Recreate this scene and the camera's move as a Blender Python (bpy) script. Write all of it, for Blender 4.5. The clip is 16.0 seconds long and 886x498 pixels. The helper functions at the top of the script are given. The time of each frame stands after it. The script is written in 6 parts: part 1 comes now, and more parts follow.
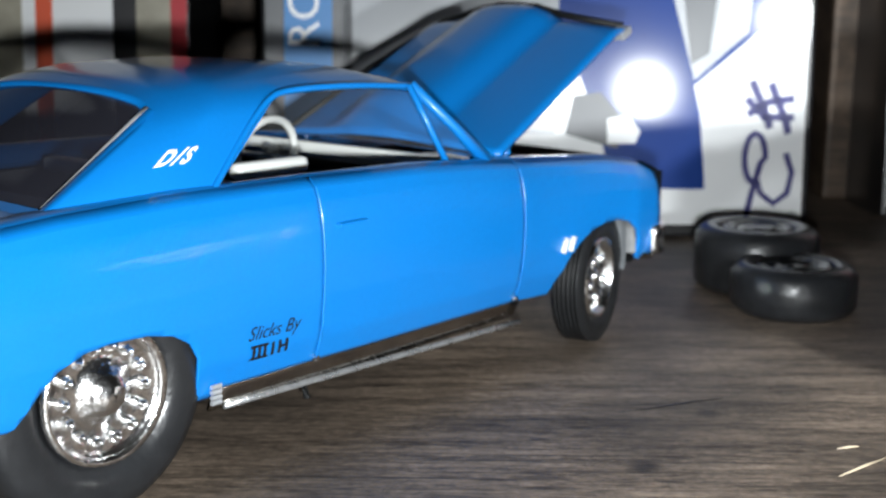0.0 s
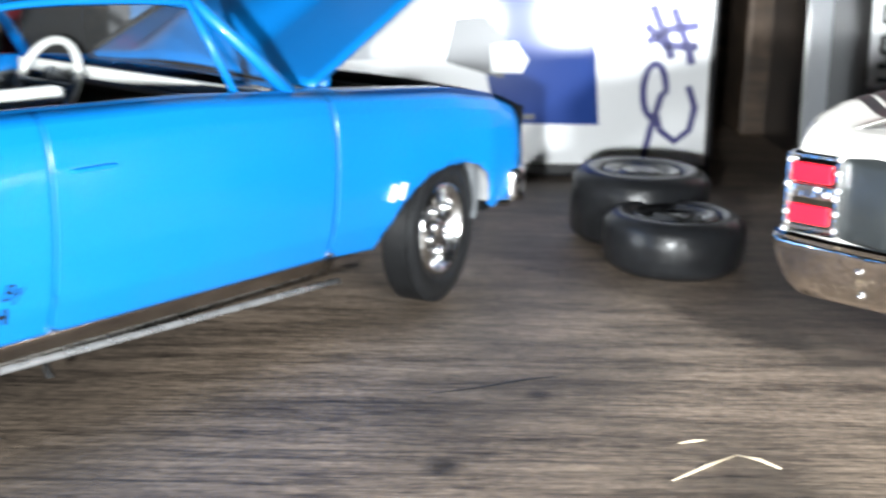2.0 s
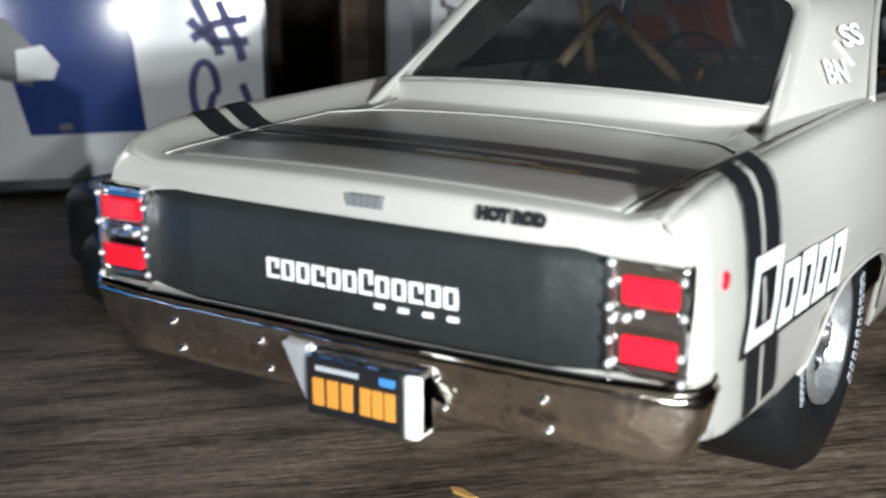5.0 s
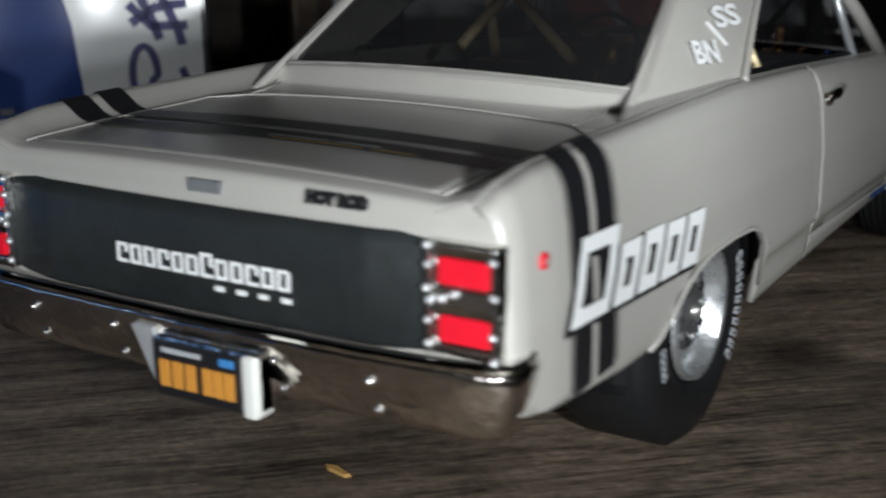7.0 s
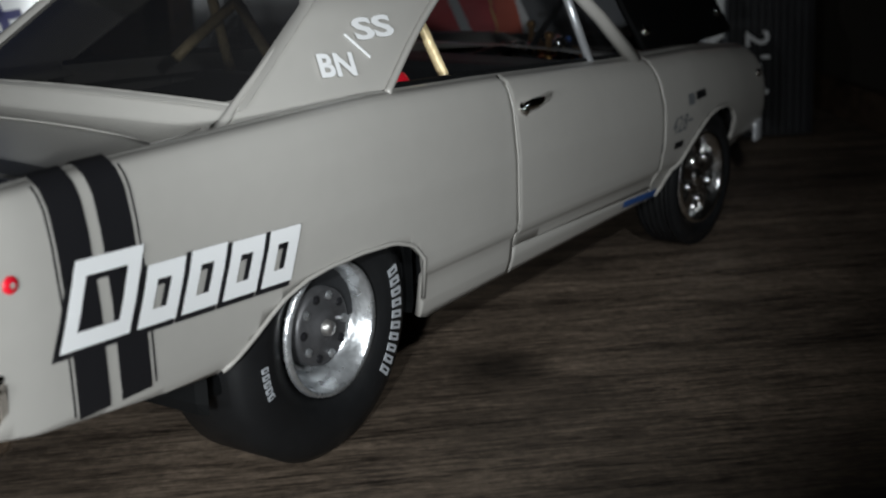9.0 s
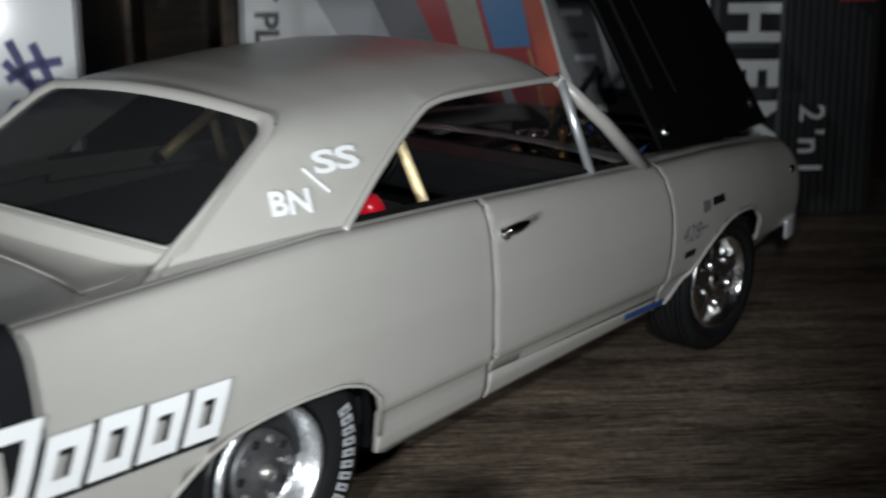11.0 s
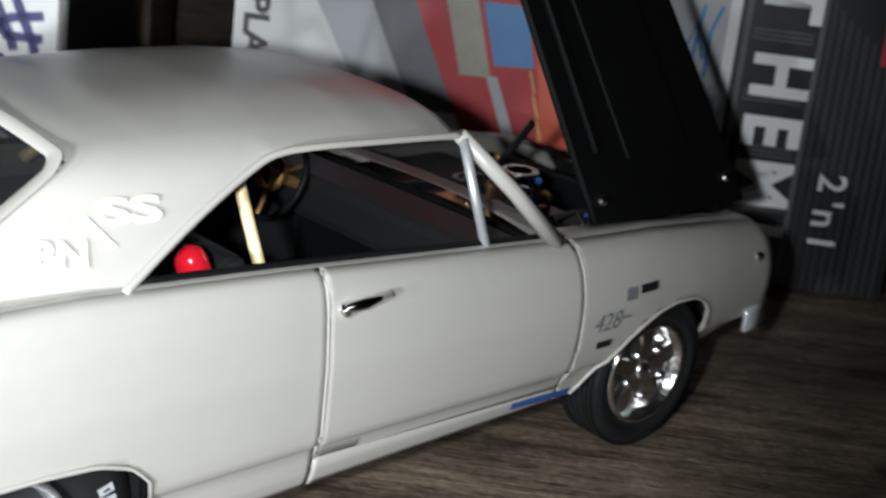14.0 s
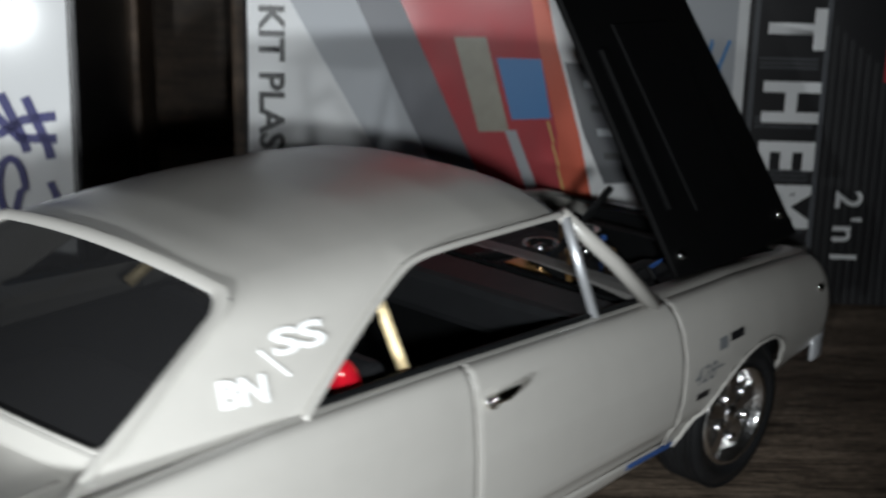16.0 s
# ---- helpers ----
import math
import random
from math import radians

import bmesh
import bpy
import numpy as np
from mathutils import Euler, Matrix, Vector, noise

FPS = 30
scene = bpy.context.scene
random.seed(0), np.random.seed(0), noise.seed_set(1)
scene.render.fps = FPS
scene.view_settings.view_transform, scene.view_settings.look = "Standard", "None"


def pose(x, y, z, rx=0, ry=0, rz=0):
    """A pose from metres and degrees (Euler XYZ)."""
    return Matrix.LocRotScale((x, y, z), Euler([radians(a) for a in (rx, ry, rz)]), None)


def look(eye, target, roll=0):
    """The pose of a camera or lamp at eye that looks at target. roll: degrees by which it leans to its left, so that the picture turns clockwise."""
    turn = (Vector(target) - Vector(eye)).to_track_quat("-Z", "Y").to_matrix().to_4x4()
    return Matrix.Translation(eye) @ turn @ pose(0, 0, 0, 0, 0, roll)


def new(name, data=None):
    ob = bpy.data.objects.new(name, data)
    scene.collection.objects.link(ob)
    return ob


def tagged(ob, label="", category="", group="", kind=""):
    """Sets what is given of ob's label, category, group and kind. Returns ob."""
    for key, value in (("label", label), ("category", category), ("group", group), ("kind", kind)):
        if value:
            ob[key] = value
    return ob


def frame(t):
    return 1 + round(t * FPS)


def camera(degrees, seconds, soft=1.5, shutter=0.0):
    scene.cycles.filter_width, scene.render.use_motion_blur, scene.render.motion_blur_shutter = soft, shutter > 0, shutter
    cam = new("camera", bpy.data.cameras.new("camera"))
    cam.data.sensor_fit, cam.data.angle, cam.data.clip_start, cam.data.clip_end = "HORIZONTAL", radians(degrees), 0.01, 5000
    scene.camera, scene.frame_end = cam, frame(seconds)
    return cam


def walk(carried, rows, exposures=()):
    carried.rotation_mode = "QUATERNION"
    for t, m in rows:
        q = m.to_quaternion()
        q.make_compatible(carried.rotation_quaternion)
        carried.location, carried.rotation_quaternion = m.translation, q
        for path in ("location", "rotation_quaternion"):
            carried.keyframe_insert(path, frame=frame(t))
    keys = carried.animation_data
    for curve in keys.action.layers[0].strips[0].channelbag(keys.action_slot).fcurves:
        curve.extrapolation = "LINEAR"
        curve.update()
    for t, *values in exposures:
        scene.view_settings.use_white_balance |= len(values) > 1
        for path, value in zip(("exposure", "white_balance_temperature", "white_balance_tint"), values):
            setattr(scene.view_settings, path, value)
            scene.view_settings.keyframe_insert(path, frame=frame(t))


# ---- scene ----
cam = camera(37.10, 16.0, soft=2.0, shutter=0.5)
cam.data.dof.use_dof, cam.data.dof.focus_distance, cam.data.dof.aperture_fstop = True, 0.17, 44.0
PATH = [
    (0, (0.04527, -0.24891, 0.07126), (-1.2673, 1.2083, -0.3207), 0.58),
    (0.5, (0.04730, -0.24834, 0.07038), (-1.2573, 1.2255, -0.2846), 0.32),
    (1, (0.04911, -0.24244, 0.07122), (-1.2752, 1.2096, -0.3000), 0.92),
    (1.5, (0.04596, -0.22728, 0.07014), (-1.2983, 1.1833, -0.3806), 1.38),
    (2, (0.04092, -0.20528, 0.06845), (-1.2149, 1.2681, -0.4335), 1.58),
    (2.5, (0.04093, -0.19085, 0.06790), (-1.1382, 1.3407, -0.4460), 1.41),
    (3, (0.04579, -0.18368, 0.06869), (-1.1096, 1.3657, -0.4458), 1.04),
    (3.5, (0.05702, -0.17398, 0.06897), (-1.0589, 1.4069, -0.4364), 0.77),
    (4, (0.06478, -0.16420, 0.06961), (-1.0196, 1.4343, -0.4489), 0.45),
    (4.5, (0.06870, -0.15617, 0.06965), (-0.9761, 1.4691, -0.4471), 0.30),
    (4.7, (0.06977, -0.15370, 0.06990), (-0.9493, 1.4873, -0.4483), 0.14),
    (6.8, (0.07502, -0.14372, 0.07076), (-0.8733, 1.5223, -0.4994), -0.75),
    (7, (0.08637, -0.14411, 0.07108), (-0.9148, 1.4954, -0.4856), -0.75),
    (7.5, (0.10681, -0.13492, 0.07042), (-0.9921, 1.4431, -0.4793), -0.86),
    (8, (0.12104, -0.11649, 0.06945), (-0.9783, 1.4468, -0.5203), -0.57),
    (8.2, (0.12442, -0.11242, 0.07201), (-0.9217, 1.4824, -0.5297), -2.16),
    (10.3, (0.13133, -0.11805, 0.07114), (-0.9858, 1.4738, -0.3959), -1.13),
    (10.5, (0.12884, -0.11469, 0.07857), (-0.9843, 1.4672, -0.4299), -1.72),
    (11, (0.13835, -0.09365, 0.08849), (-1.0573, 1.4027, -0.4872), -0.28),
    (11.5, (0.15142, -0.06648, 0.10991), (-1.0745, 1.3043, -0.6761), 1.12),
    (12, (0.13770, -0.05734, 0.12214), (-0.9102, 1.4210, -0.7243), 4.76),
    (12.5, (0.12966, -0.04772, 0.12001), (-0.8731, 1.4609, -0.7277), 7.43),
    (13, (0.12679, -0.04000, 0.11968), (-0.9170, 1.4173, -0.7673), 6.82),
    (13.5, (0.12850, -0.04387, 0.11944), (-0.9873, 1.3491, -0.7831), 6.71),
    (14, (0.14776, -0.05118, 0.09827), (-1.1680, 1.3108, -0.5450), 6.64),
    (14.5, (0.14653, -0.04873, 0.10121), (-1.1934, 1.2995, -0.5207), 4.86),
    (15, (0.14628, -0.04928, 0.10165), (-1.1939, 1.3011, -0.5151), 4.77),
    (15.5, (0.14605, -0.05062, 0.10448), (-1.1839, 1.3078, -0.5167), 4.32),
    (16, (0.12825, -0.07054, 0.10672), (-1.1036, 1.3812, -0.5058), 1.52),
]
EXPOSURES = [(0, 0.85), (1.5, 1.4), (2.5, 1.75), (3.5, 1.25), (4.5, 0.2), (6.8, -1.25), (8, -1.4), (10.3, -1.75), (11, -1.1), (11.5, -0.15), (12.5, 0.85), (13, 0.75), (13.5, 0.25), (14, -0.05), (14.5, -0.2), (15.5, -0.2), (16, -0.55)]
walk(cam, [(t, look(eye, target, roll)) for t, eye, target, roll in PATH], EXPOSURES)

# ---- light: the phone's own lamp, which sits just below the lens, at its stations along the walk ----
world = bpy.data.worlds.new("dim_room")
world.use_nodes = True
world.node_tree.nodes["Background"].inputs[0].default_value = (0.75, 0.85, 1.0, 1)
world.node_tree.nodes["Background"].inputs[1].default_value = 0.016
scene.world = world
LAMPS = (
    ((0.044, -0.238, 0.0570), (-0.110, -0.100, 0.006), 80, 1.85),
    ((0.076, -0.162, 0.0550), (-0.090, 0.045, 0.012), 98, 0.70),
    ((0.114, -0.130, 0.0590), (0.024, -0.026, 0.026), 66, 2.10),
    ((0.130, -0.056, 0.0940), (-0.006, 0.078, 0.044), 68, 1.28),
)
for spot, aim, cone, watts in LAMPS:
    lamp = bpy.data.lights.new("phone_light", "SPOT")
    lamp.energy, lamp.shadow_soft_size, lamp.color = watts, 0.0030, (0.93, 0.98, 1.0)
    lamp.spot_size, lamp.spot_blend = radians(cone), 1.0
    new("phone_light", lamp).matrix_world = look(spot, aim)


# ---- materials ----
SHELF = pose(-0.112, 0.115, 0, 0, 0, 42)      # x along the shelf, y towards its back


def material(name, colour, rough=0.5, metal=0.0, grain=0.0, grain_size=400.0, blotch=0.12, blotch_size=25.0, bump=0.0, coat=0.0, spec=0.5, coat_rough=0.08):
    m = bpy.data.materials.new(name)
    m.use_nodes = True
    t = m.node_tree
    b = t.nodes["Principled BSDF"]
    b.inputs["Roughness"].default_value = rough
    b.inputs["Metallic"].default_value = metal
    b.inputs["Coat Weight"].default_value = coat
    b.inputs["Coat Roughness"].default_value = coat_rough
    b.inputs["Specular IOR Level"].default_value = spec
    co = t.nodes.new("ShaderNodeTexCoord")
    big, fine = t.nodes.new("ShaderNodeTexNoise"), t.nodes.new("ShaderNodeTexNoise")
    big.inputs["Scale"].default_value, fine.inputs["Scale"].default_value = blotch_size, grain_size
    big.inputs["Detail"].default_value = 4
    for n in (big, fine):
        t.links.new(co.outputs["Object"], n.inputs["Vector"])
    ramp = t.nodes.new("ShaderNodeMapRange")
    ramp.inputs["To Min"].default_value, ramp.inputs["To Max"].default_value = 1 - blotch, 1 + blotch
    t.links.new(big.outputs["Fac"], ramp.inputs["Value"])
    ramp2 = t.nodes.new("ShaderNodeMapRange")
    ramp2.inputs["To Min"].default_value, ramp2.inputs["To Max"].default_value = 1 - grain, 1 + grain
    t.links.new(fine.outputs["Fac"], ramp2.inputs["Value"])
    mul = t.nodes.new("ShaderNodeMath")
    mul.operation = "MULTIPLY"
    t.links.new(ramp.outputs[0], mul.inputs[0])
    t.links.new(ramp2.outputs[0], mul.inputs[1])
    mix = t.nodes.new("ShaderNodeVectorMath")
    mix.operation = "SCALE"
    mix.inputs[0].default_value = colour
    t.links.new(mul.outputs[0], mix.inputs["Scale"])
    t.links.new(mix.outputs[0], b.inputs["Base Color"])
    rr = t.nodes.new("ShaderNodeMapRange")
    rr.inputs["To Min"].default_value, rr.inputs["To Max"].default_value = max(rough * 0.8, 0.02), min(rough * 1.25, 1)
    t.links.new(big.outputs["Fac"], rr.inputs["Value"])
    t.links.new(rr.outputs[0], b.inputs["Roughness"])
    if bump:
        bp = t.nodes.new("ShaderNodeBump")
        bp.inputs["Strength"].default_value = bump
        bp.inputs["Distance"].default_value = 0.0004
        t.links.new(fine.outputs["Fac"], bp.inputs["Height"])
        t.links.new(bp.outputs[0], b.inputs["Normal"])
    return m


def wood(name, dark, light, stretch=14.0, size=60.0, rough=0.55, stain=0.5, spots=()):
    m = bpy.data.materials.new(name)
    m.use_nodes = True
    t = m.node_tree
    b = t.nodes["Principled BSDF"]
    co, mp = t.nodes.new("ShaderNodeTexCoord"), t.nodes.new("ShaderNodeMapping")
    mp.inputs["Scale"].default_value = (size / stretch, size, size)
    t.links.new(co.outputs["Object"], mp.inputs["Vector"])
    n1, n2, n3 = (t.nodes.new("ShaderNodeTexNoise") for _ in range(3))
    n1.inputs["Scale"].default_value, n1.inputs["Detail"].default_value, n1.inputs["Roughness"].default_value = 1.0, 8, 0.65
    n2.inputs["Scale"].default_value, n2.inputs["Detail"].default_value, n2.inputs["Roughness"].default_value = 7.0, 6, 0.7
    n3.inputs["Scale"].default_value, n3.inputs["Detail"].default_value = 22.0, 5
    t.links.new(mp.outputs[0], n1.inputs["Vector"])
    t.links.new(mp.outputs[0], n2.inputs["Vector"])
    t.links.new(co.outputs["Object"], n3.inputs["Vector"])
    add = t.nodes.new("ShaderNodeMath")
    add.operation = "MULTIPLY_ADD"
    add.inputs[1].default_value = 0.55
    t.links.new(n2.outputs["Fac"], add.inputs[0])
    half = t.nodes.new("ShaderNodeMath")
    half.operation = "MULTIPLY"
    half.inputs[1].default_value = 0.5
    t.links.new(n1.outputs["Fac"], half.inputs[0])
    t.links.new(half.outputs[0], add.inputs[2])
    ramp = t.nodes.new("ShaderNodeValToRGB")
    ramp.color_ramp.elements[0].position, ramp.color_ramp.elements[0].color = 0.41, (*dark, 1)
    ramp.color_ramp.elements[1].position, ramp.color_ramp.elements[1].color = 0.66, (*light, 1)
    t.links.new(add.outputs[0], ramp.inputs["Fac"])
    st = t.nodes.new("ShaderNodeMapRange")
    st.inputs["From Min"].default_value, st.inputs["From Max"].default_value = 0.35, 0.62
    st.inputs["To Min"].default_value, st.inputs["To Max"].default_value = 1 - stain, 1.1
    t.links.new(n3.outputs["Fac"], st.inputs["Value"])
    sc = t.nodes.new("ShaderNodeVectorMath")
    sc.operation = "SCALE"
    t.links.new(ramp.outputs["Color"], sc.inputs[0])
    n4, sp = t.nodes.new("ShaderNodeTexNoise"), t.nodes.new("ShaderNodeMapRange")
    n4.inputs["Scale"].default_value, n4.inputs["Detail"].default_value, n4.inputs["Roughness"].default_value = size * 3.4, 3, 0.7
    t.links.new(co.outputs["Object"], n4.inputs["Vector"])
    sp.inputs["From Min"].default_value, sp.inputs["From Max"].default_value = 0.3, 0.7
    sp.inputs["To Min"].default_value, sp.inputs["To Max"].default_value = 0.66, 1.34
    t.links.new(n4.outputs["Fac"], sp.inputs["Value"])
    both = t.nodes.new("ShaderNodeMath")
    both.operation = "MULTIPLY"
    t.links.new(st.outputs[0], both.inputs[0])
    t.links.new(sp.outputs[0], both.inputs[1])
    mp2, n5, gr = t.nodes.new("ShaderNodeMapping"), t.nodes.new("ShaderNodeTexNoise"), t.nodes.new("ShaderNodeMapRange")
    mp2.inputs["Scale"].default_value = (size / stretch / 3, size * 1.3, size)
    mp2.inputs["Rotation"].default_value = (0, 0, 0.05)
    t.links.new(co.outputs["Object"], mp2.inputs["Vector"])
    t.links.new(mp2.outputs[0], n5.inputs["Vector"])
    n5.inputs["Scale"].default_value, n5.inputs["Detail"].default_value = 1.0, 2
    gr.inputs["From Min"].default_value, gr.inputs["From Max"].default_value = 0.64, 0.74
    gr.inputs["To Min"].default_value, gr.inputs["To Max"].default_value = 1.0, 0.25
    t.links.new(n5.outputs["Fac"], gr.inputs["Value"])
    deep = t.nodes.new("ShaderNodeMath")
    deep.operation = "MULTIPLY"
    t.links.new(both.outputs[0], deep.inputs[0])
    t.links.new(gr.outputs[0], deep.inputs[1])
    last = deep.outputs[0]
    back = SHELF.inverted()
    for x, y, r in spots:          # dark spots with wavering edges in the boards' colour
        wob = t.nodes.new("ShaderNodeVectorMath")
        wob.operation = "MULTIPLY_ADD"
        wob.inputs[1].default_value = (0.006, 0.006, 0)
        t.links.new(n3.outputs["Color"], wob.inputs[0])
        t.links.new(co.outputs["Object"], wob.inputs[2])
        far = t.nodes.new("ShaderNodeVectorMath")
        far.operation = "DISTANCE"
        far.inputs[1].default_value = back @ Vector((x, y, 0)) + Vector((0.003, 0.003, 0))
        t.links.new(wob.outputs[0], far.inputs[0])
        fade = t.nodes.new("ShaderNodeMapRange")
        fade.inputs["From Min"].default_value, fade.inputs["From Max"].default_value = r * 0.35, r * 1.25
        fade.inputs["To Min"].default_value, fade.inputs["To Max"].default_value = 0.22, 1.0
        t.links.new(far.outputs["Value"], fade.inputs["Value"])
        m2 = t.nodes.new("ShaderNodeMath")
        m2.operation = "MULTIPLY"
        t.links.new(last, m2.inputs[0])
        t.links.new(fade.outputs[0], m2.inputs[1])
        last = m2.outputs[0]
    t.links.new(last, sc.inputs["Scale"])
    t.links.new(sc.outputs[0], b.inputs["Base Color"])
    b.inputs["Roughness"].default_value = rough
    bp = t.nodes.new("ShaderNodeBump")
    bp.inputs["Strength"].default_value, bp.inputs["Distance"].default_value = 0.35, 0.0006
    t.links.new(add.outputs[0], bp.inputs["Height"])
    t.links.new(bp.outputs[0], b.inputs["Normal"])
    return m


def clear(name, tint, rough=0.02, alpha=0.15):
    m = bpy.data.materials.new(name)
    m.use_nodes = True
    b = m.node_tree.nodes["Principled BSDF"]
    b.inputs["Base Color"].default_value = (*tint, 1)
    b.inputs["Roughness"].default_value = rough
    b.inputs["Alpha"].default_value = alpha
    b.inputs["IOR"].default_value = 1.5
    return m


CREAM = material("cream_enamel", (0.43, 0.416, 0.390), 0.36, blotch=0.05, blotch_size=30, grain=0.03, coat=0.30, coat_rough=0.18)
BLUE = material("bright_blue_enamel", (0.002, 0.178, 0.56), 0.38, blotch=0.06, blotch_size=40, grain=0.05, grain_size=1500, coat=0.7, coat_rough=0.10)
BLACK = material("satin_black_paint", (0.006, 0.0065, 0.007), 0.5, blotch=0.3, grain=0.1, bump=0.15, spec=0.22)
HOODBLACK = material("flat_black_paint", (0.0030, 0.0031, 0.0034), 0.6, blotch=0.3, grain=0.1, bump=0.1, spec=0.10)
PANEL = material("dark_grey_decal", (0.021, 0.024, 0.025), 0.36, blotch=0.35, blotch_size=90, grain=0.2, grain_size=500, bump=0.25)
CHROME = material("chrome_plating", (0.78, 0.77, 0.74), 0.07, 1.0, blotch=0.05, grain=0.04, bump=0.05)
DULL_CHROME = material("dull_chrome", (0.45, 0.42, 0.38), 0.22, 1.0, blotch=0.2, blotch_size=90, grain=0.1, bump=0.1)
BUMPER = material("scuffed_chrome", (0.86, 0.80, 0.74), 0.14, 1.0, blotch=0.1, blotch_size=120, grain=0.12, grain_size=330, bump=0.9)
SPARK = material("faceted_chrome", (0.95, 0.95, 0.95), 0.18, 1.0, blotch=0.08, blotch_size=300, grain=0.2, grain_size=700, bump=0.5)
SILVER = material("silver_paint", (0.66, 0.68, 0.71), 0.34, 0.6, blotch=0.15, blotch_size=300, grain=0.1)
RUBBER = material("black_rubber", (0.011, 0.0115, 0.0125), 0.45, blotch=0.2, blotch_size=120, grain=0.2, bump=0.2, spec=0.32)
RED = material("red_lens", (0.75, 0.012, 0.03), 0.18, blotch=0.1, blotch_size=300, grain=0.1, coat=0.6)
WHITE = material("white_print", (0.86, 0.87, 0.88), 0.4, blotch=0.03)
INK = material("black_print", (0.012, 0.012, 0.014), 0.4, blotch=0.1)
GOLD = material("gold_bar", (0.95, 0.76, 0.44), 0.34, 0.15, blotch=0.25, blotch_size=700, grain=0.3, grain_size=1500, bump=0.4)
ORANGE = material("orange_print", (0.62, 0.27, 0.045), 0.45)
# black lifted a little: the haze over the side windows is in this colour
CABIN = material("black_cabin_plastic", (0.020, 0.021, 0.023), 0.42, blotch=0.25, blotch_size=200, grain=0.15)
GREY = material("grey_plastic", (0.16, 0.17, 0.18), 0.5)
IVORY = material("ivory_plastic", (0.72, 0.73, 0.70), 0.4)
TRIM_BLUE = material("blue_tape", (0.03, 0.10, 0.33), 0.5, blotch=0.3, blotch_size=500)
GLASS = clear("clear_plastic", (0.9, 0.92, 0.92), 0.04, 0.06)
# dark tint, deepened so that it also stands for shade behind the cabin
SMOKE = clear("smoked_rear_plastic", (0.018, 0.018, 0.019), 0.06, 0.78)
DUSTY = clear("tinted_plastic", (0.020, 0.020, 0.021), 0.06, 0.55)
TABLE = wood("weathered_wood", (0.028, 0.0195, 0.014), (0.30, 0.230, 0.172), stretch=9.0, size=190.0, stain=0.60, spots=((0.065, 0.148, 0.0035), (-0.059, -0.087, 0.0028), (0.034, 0.042, 0.0075), (-0.066, -0.058, 0.0022), (0.010, -0.060, 0.004)))
DARKWOOD = wood("dark_stained_wood", (0.030, 0.019, 0.012), (0.115, 0.076, 0.050), stain=0.4, rough=0.6)
CARD_W = material("white_card", (0.78, 0.79, 0.80), 0.5, blotch=0.05, blotch_size=20, coat=0.5, coat_rough=0.12)
PAPER_W = material("white_paper", (0.76, 0.77, 0.78), 0.55, blotch=0.05, blotch_size=20, coat=0.08, coat_rough=0.3)
PAPER_G = material("pale_grey_paper", (0.42, 0.44, 0.47), 0.55, blotch=0.15, blotch_size=18, coat=0.08, coat_rough=0.3)
CARD_G = material("pale_grey_card", (0.42, 0.44, 0.47), 0.5, blotch=0.15, blotch_size=18, coat=0.5, coat_rough=0.12)
CARD_K = material("black_card", (0.012, 0.012, 0.014), 0.35, blotch=0.2, coat=0.6, coat_rough=0.12)
CARD_B = material("royal_blue_card", (0.004, 0.034, 0.20), 0.5, spec=0.15, blotch=0.2, blotch_size=25, coat=0.4, coat_rough=0.12)
CARD_SKY = material("light_blue_card", (0.05, 0.23, 0.55), 0.5, coat=0.6, coat_rough=0.12)
CARD_R = material("red_card", (0.42, 0.012, 0.022), 0.5, blotch=0.35, blotch_size=60, coat=0.3, coat_rough=0.14)
CARD_O = material("orange_red_card", (0.62, 0.085, 0.03), 0.5, blotch=0.2, coat=0.3, coat_rough=0.14)
CARD_T = material("tan_grey_card", (0.30, 0.28, 0.22), 0.4, blotch=0.35, blotch_size=160)
CARD_S = material("slate_grey_card", (0.085, 0.09, 0.10), 0.4, blotch=0.2)
GOLD_PRINT = material("yellow_print", (0.62, 0.42, 0.12), 0.5)
CARD_D = material("charcoal_card", (0.020, 0.021, 0.023), 0.45, blotch=0.2, coat=0.25)
PEN = material("violet_felt_pen", (0.035, 0.035, 0.16), 0.5, blotch=0.3, blotch_size=200)
WHEEL = material("worn_plated_wheel", (0.60, 0.62, 0.64), 0.27, 0.8, blotch=0.45, blotch_size=350, grain=0.25, grain_size=900, bump=0.25)
TYRE_GLOSS = material("glossy_black_plastic", (0.010, 0.010, 0.011), 0.16, blotch=0.2, blotch_size=200, grain=0.2, grain_size=600, bump=0.5)
# paler than RUBBER: the lens veil on the blue car's tyres is coloured in
SLICK = material("smooth_black_rubber", (0.016, 0.0168, 0.0185), 0.30, blotch=0.25, blotch_size=160, grain=0.2, grain_size=500, bump=0.35)
LINER = material("pale_grey_plastic", (0.20, 0.205, 0.21), 0.5, blotch=0.3, blotch_size=250, grain=0.2)
IRON = material("washed_iron", (0.10, 0.10, 0.105), 0.42, 0.4, blotch=0.4, blotch_size=500)
STEEL = material("bare_metal", (0.35, 0.34, 0.33), 0.35, 0.8, blotch=0.3, blotch_size=300)
BRASS = material("brass_paint", (0.55, 0.32, 0.12), 0.35, 0.7, blotch=0.3, blotch_size=300)
CHIP = material("raw_wood_chip", (0.45, 0.26, 0.08), 0.6, grain=0.3)


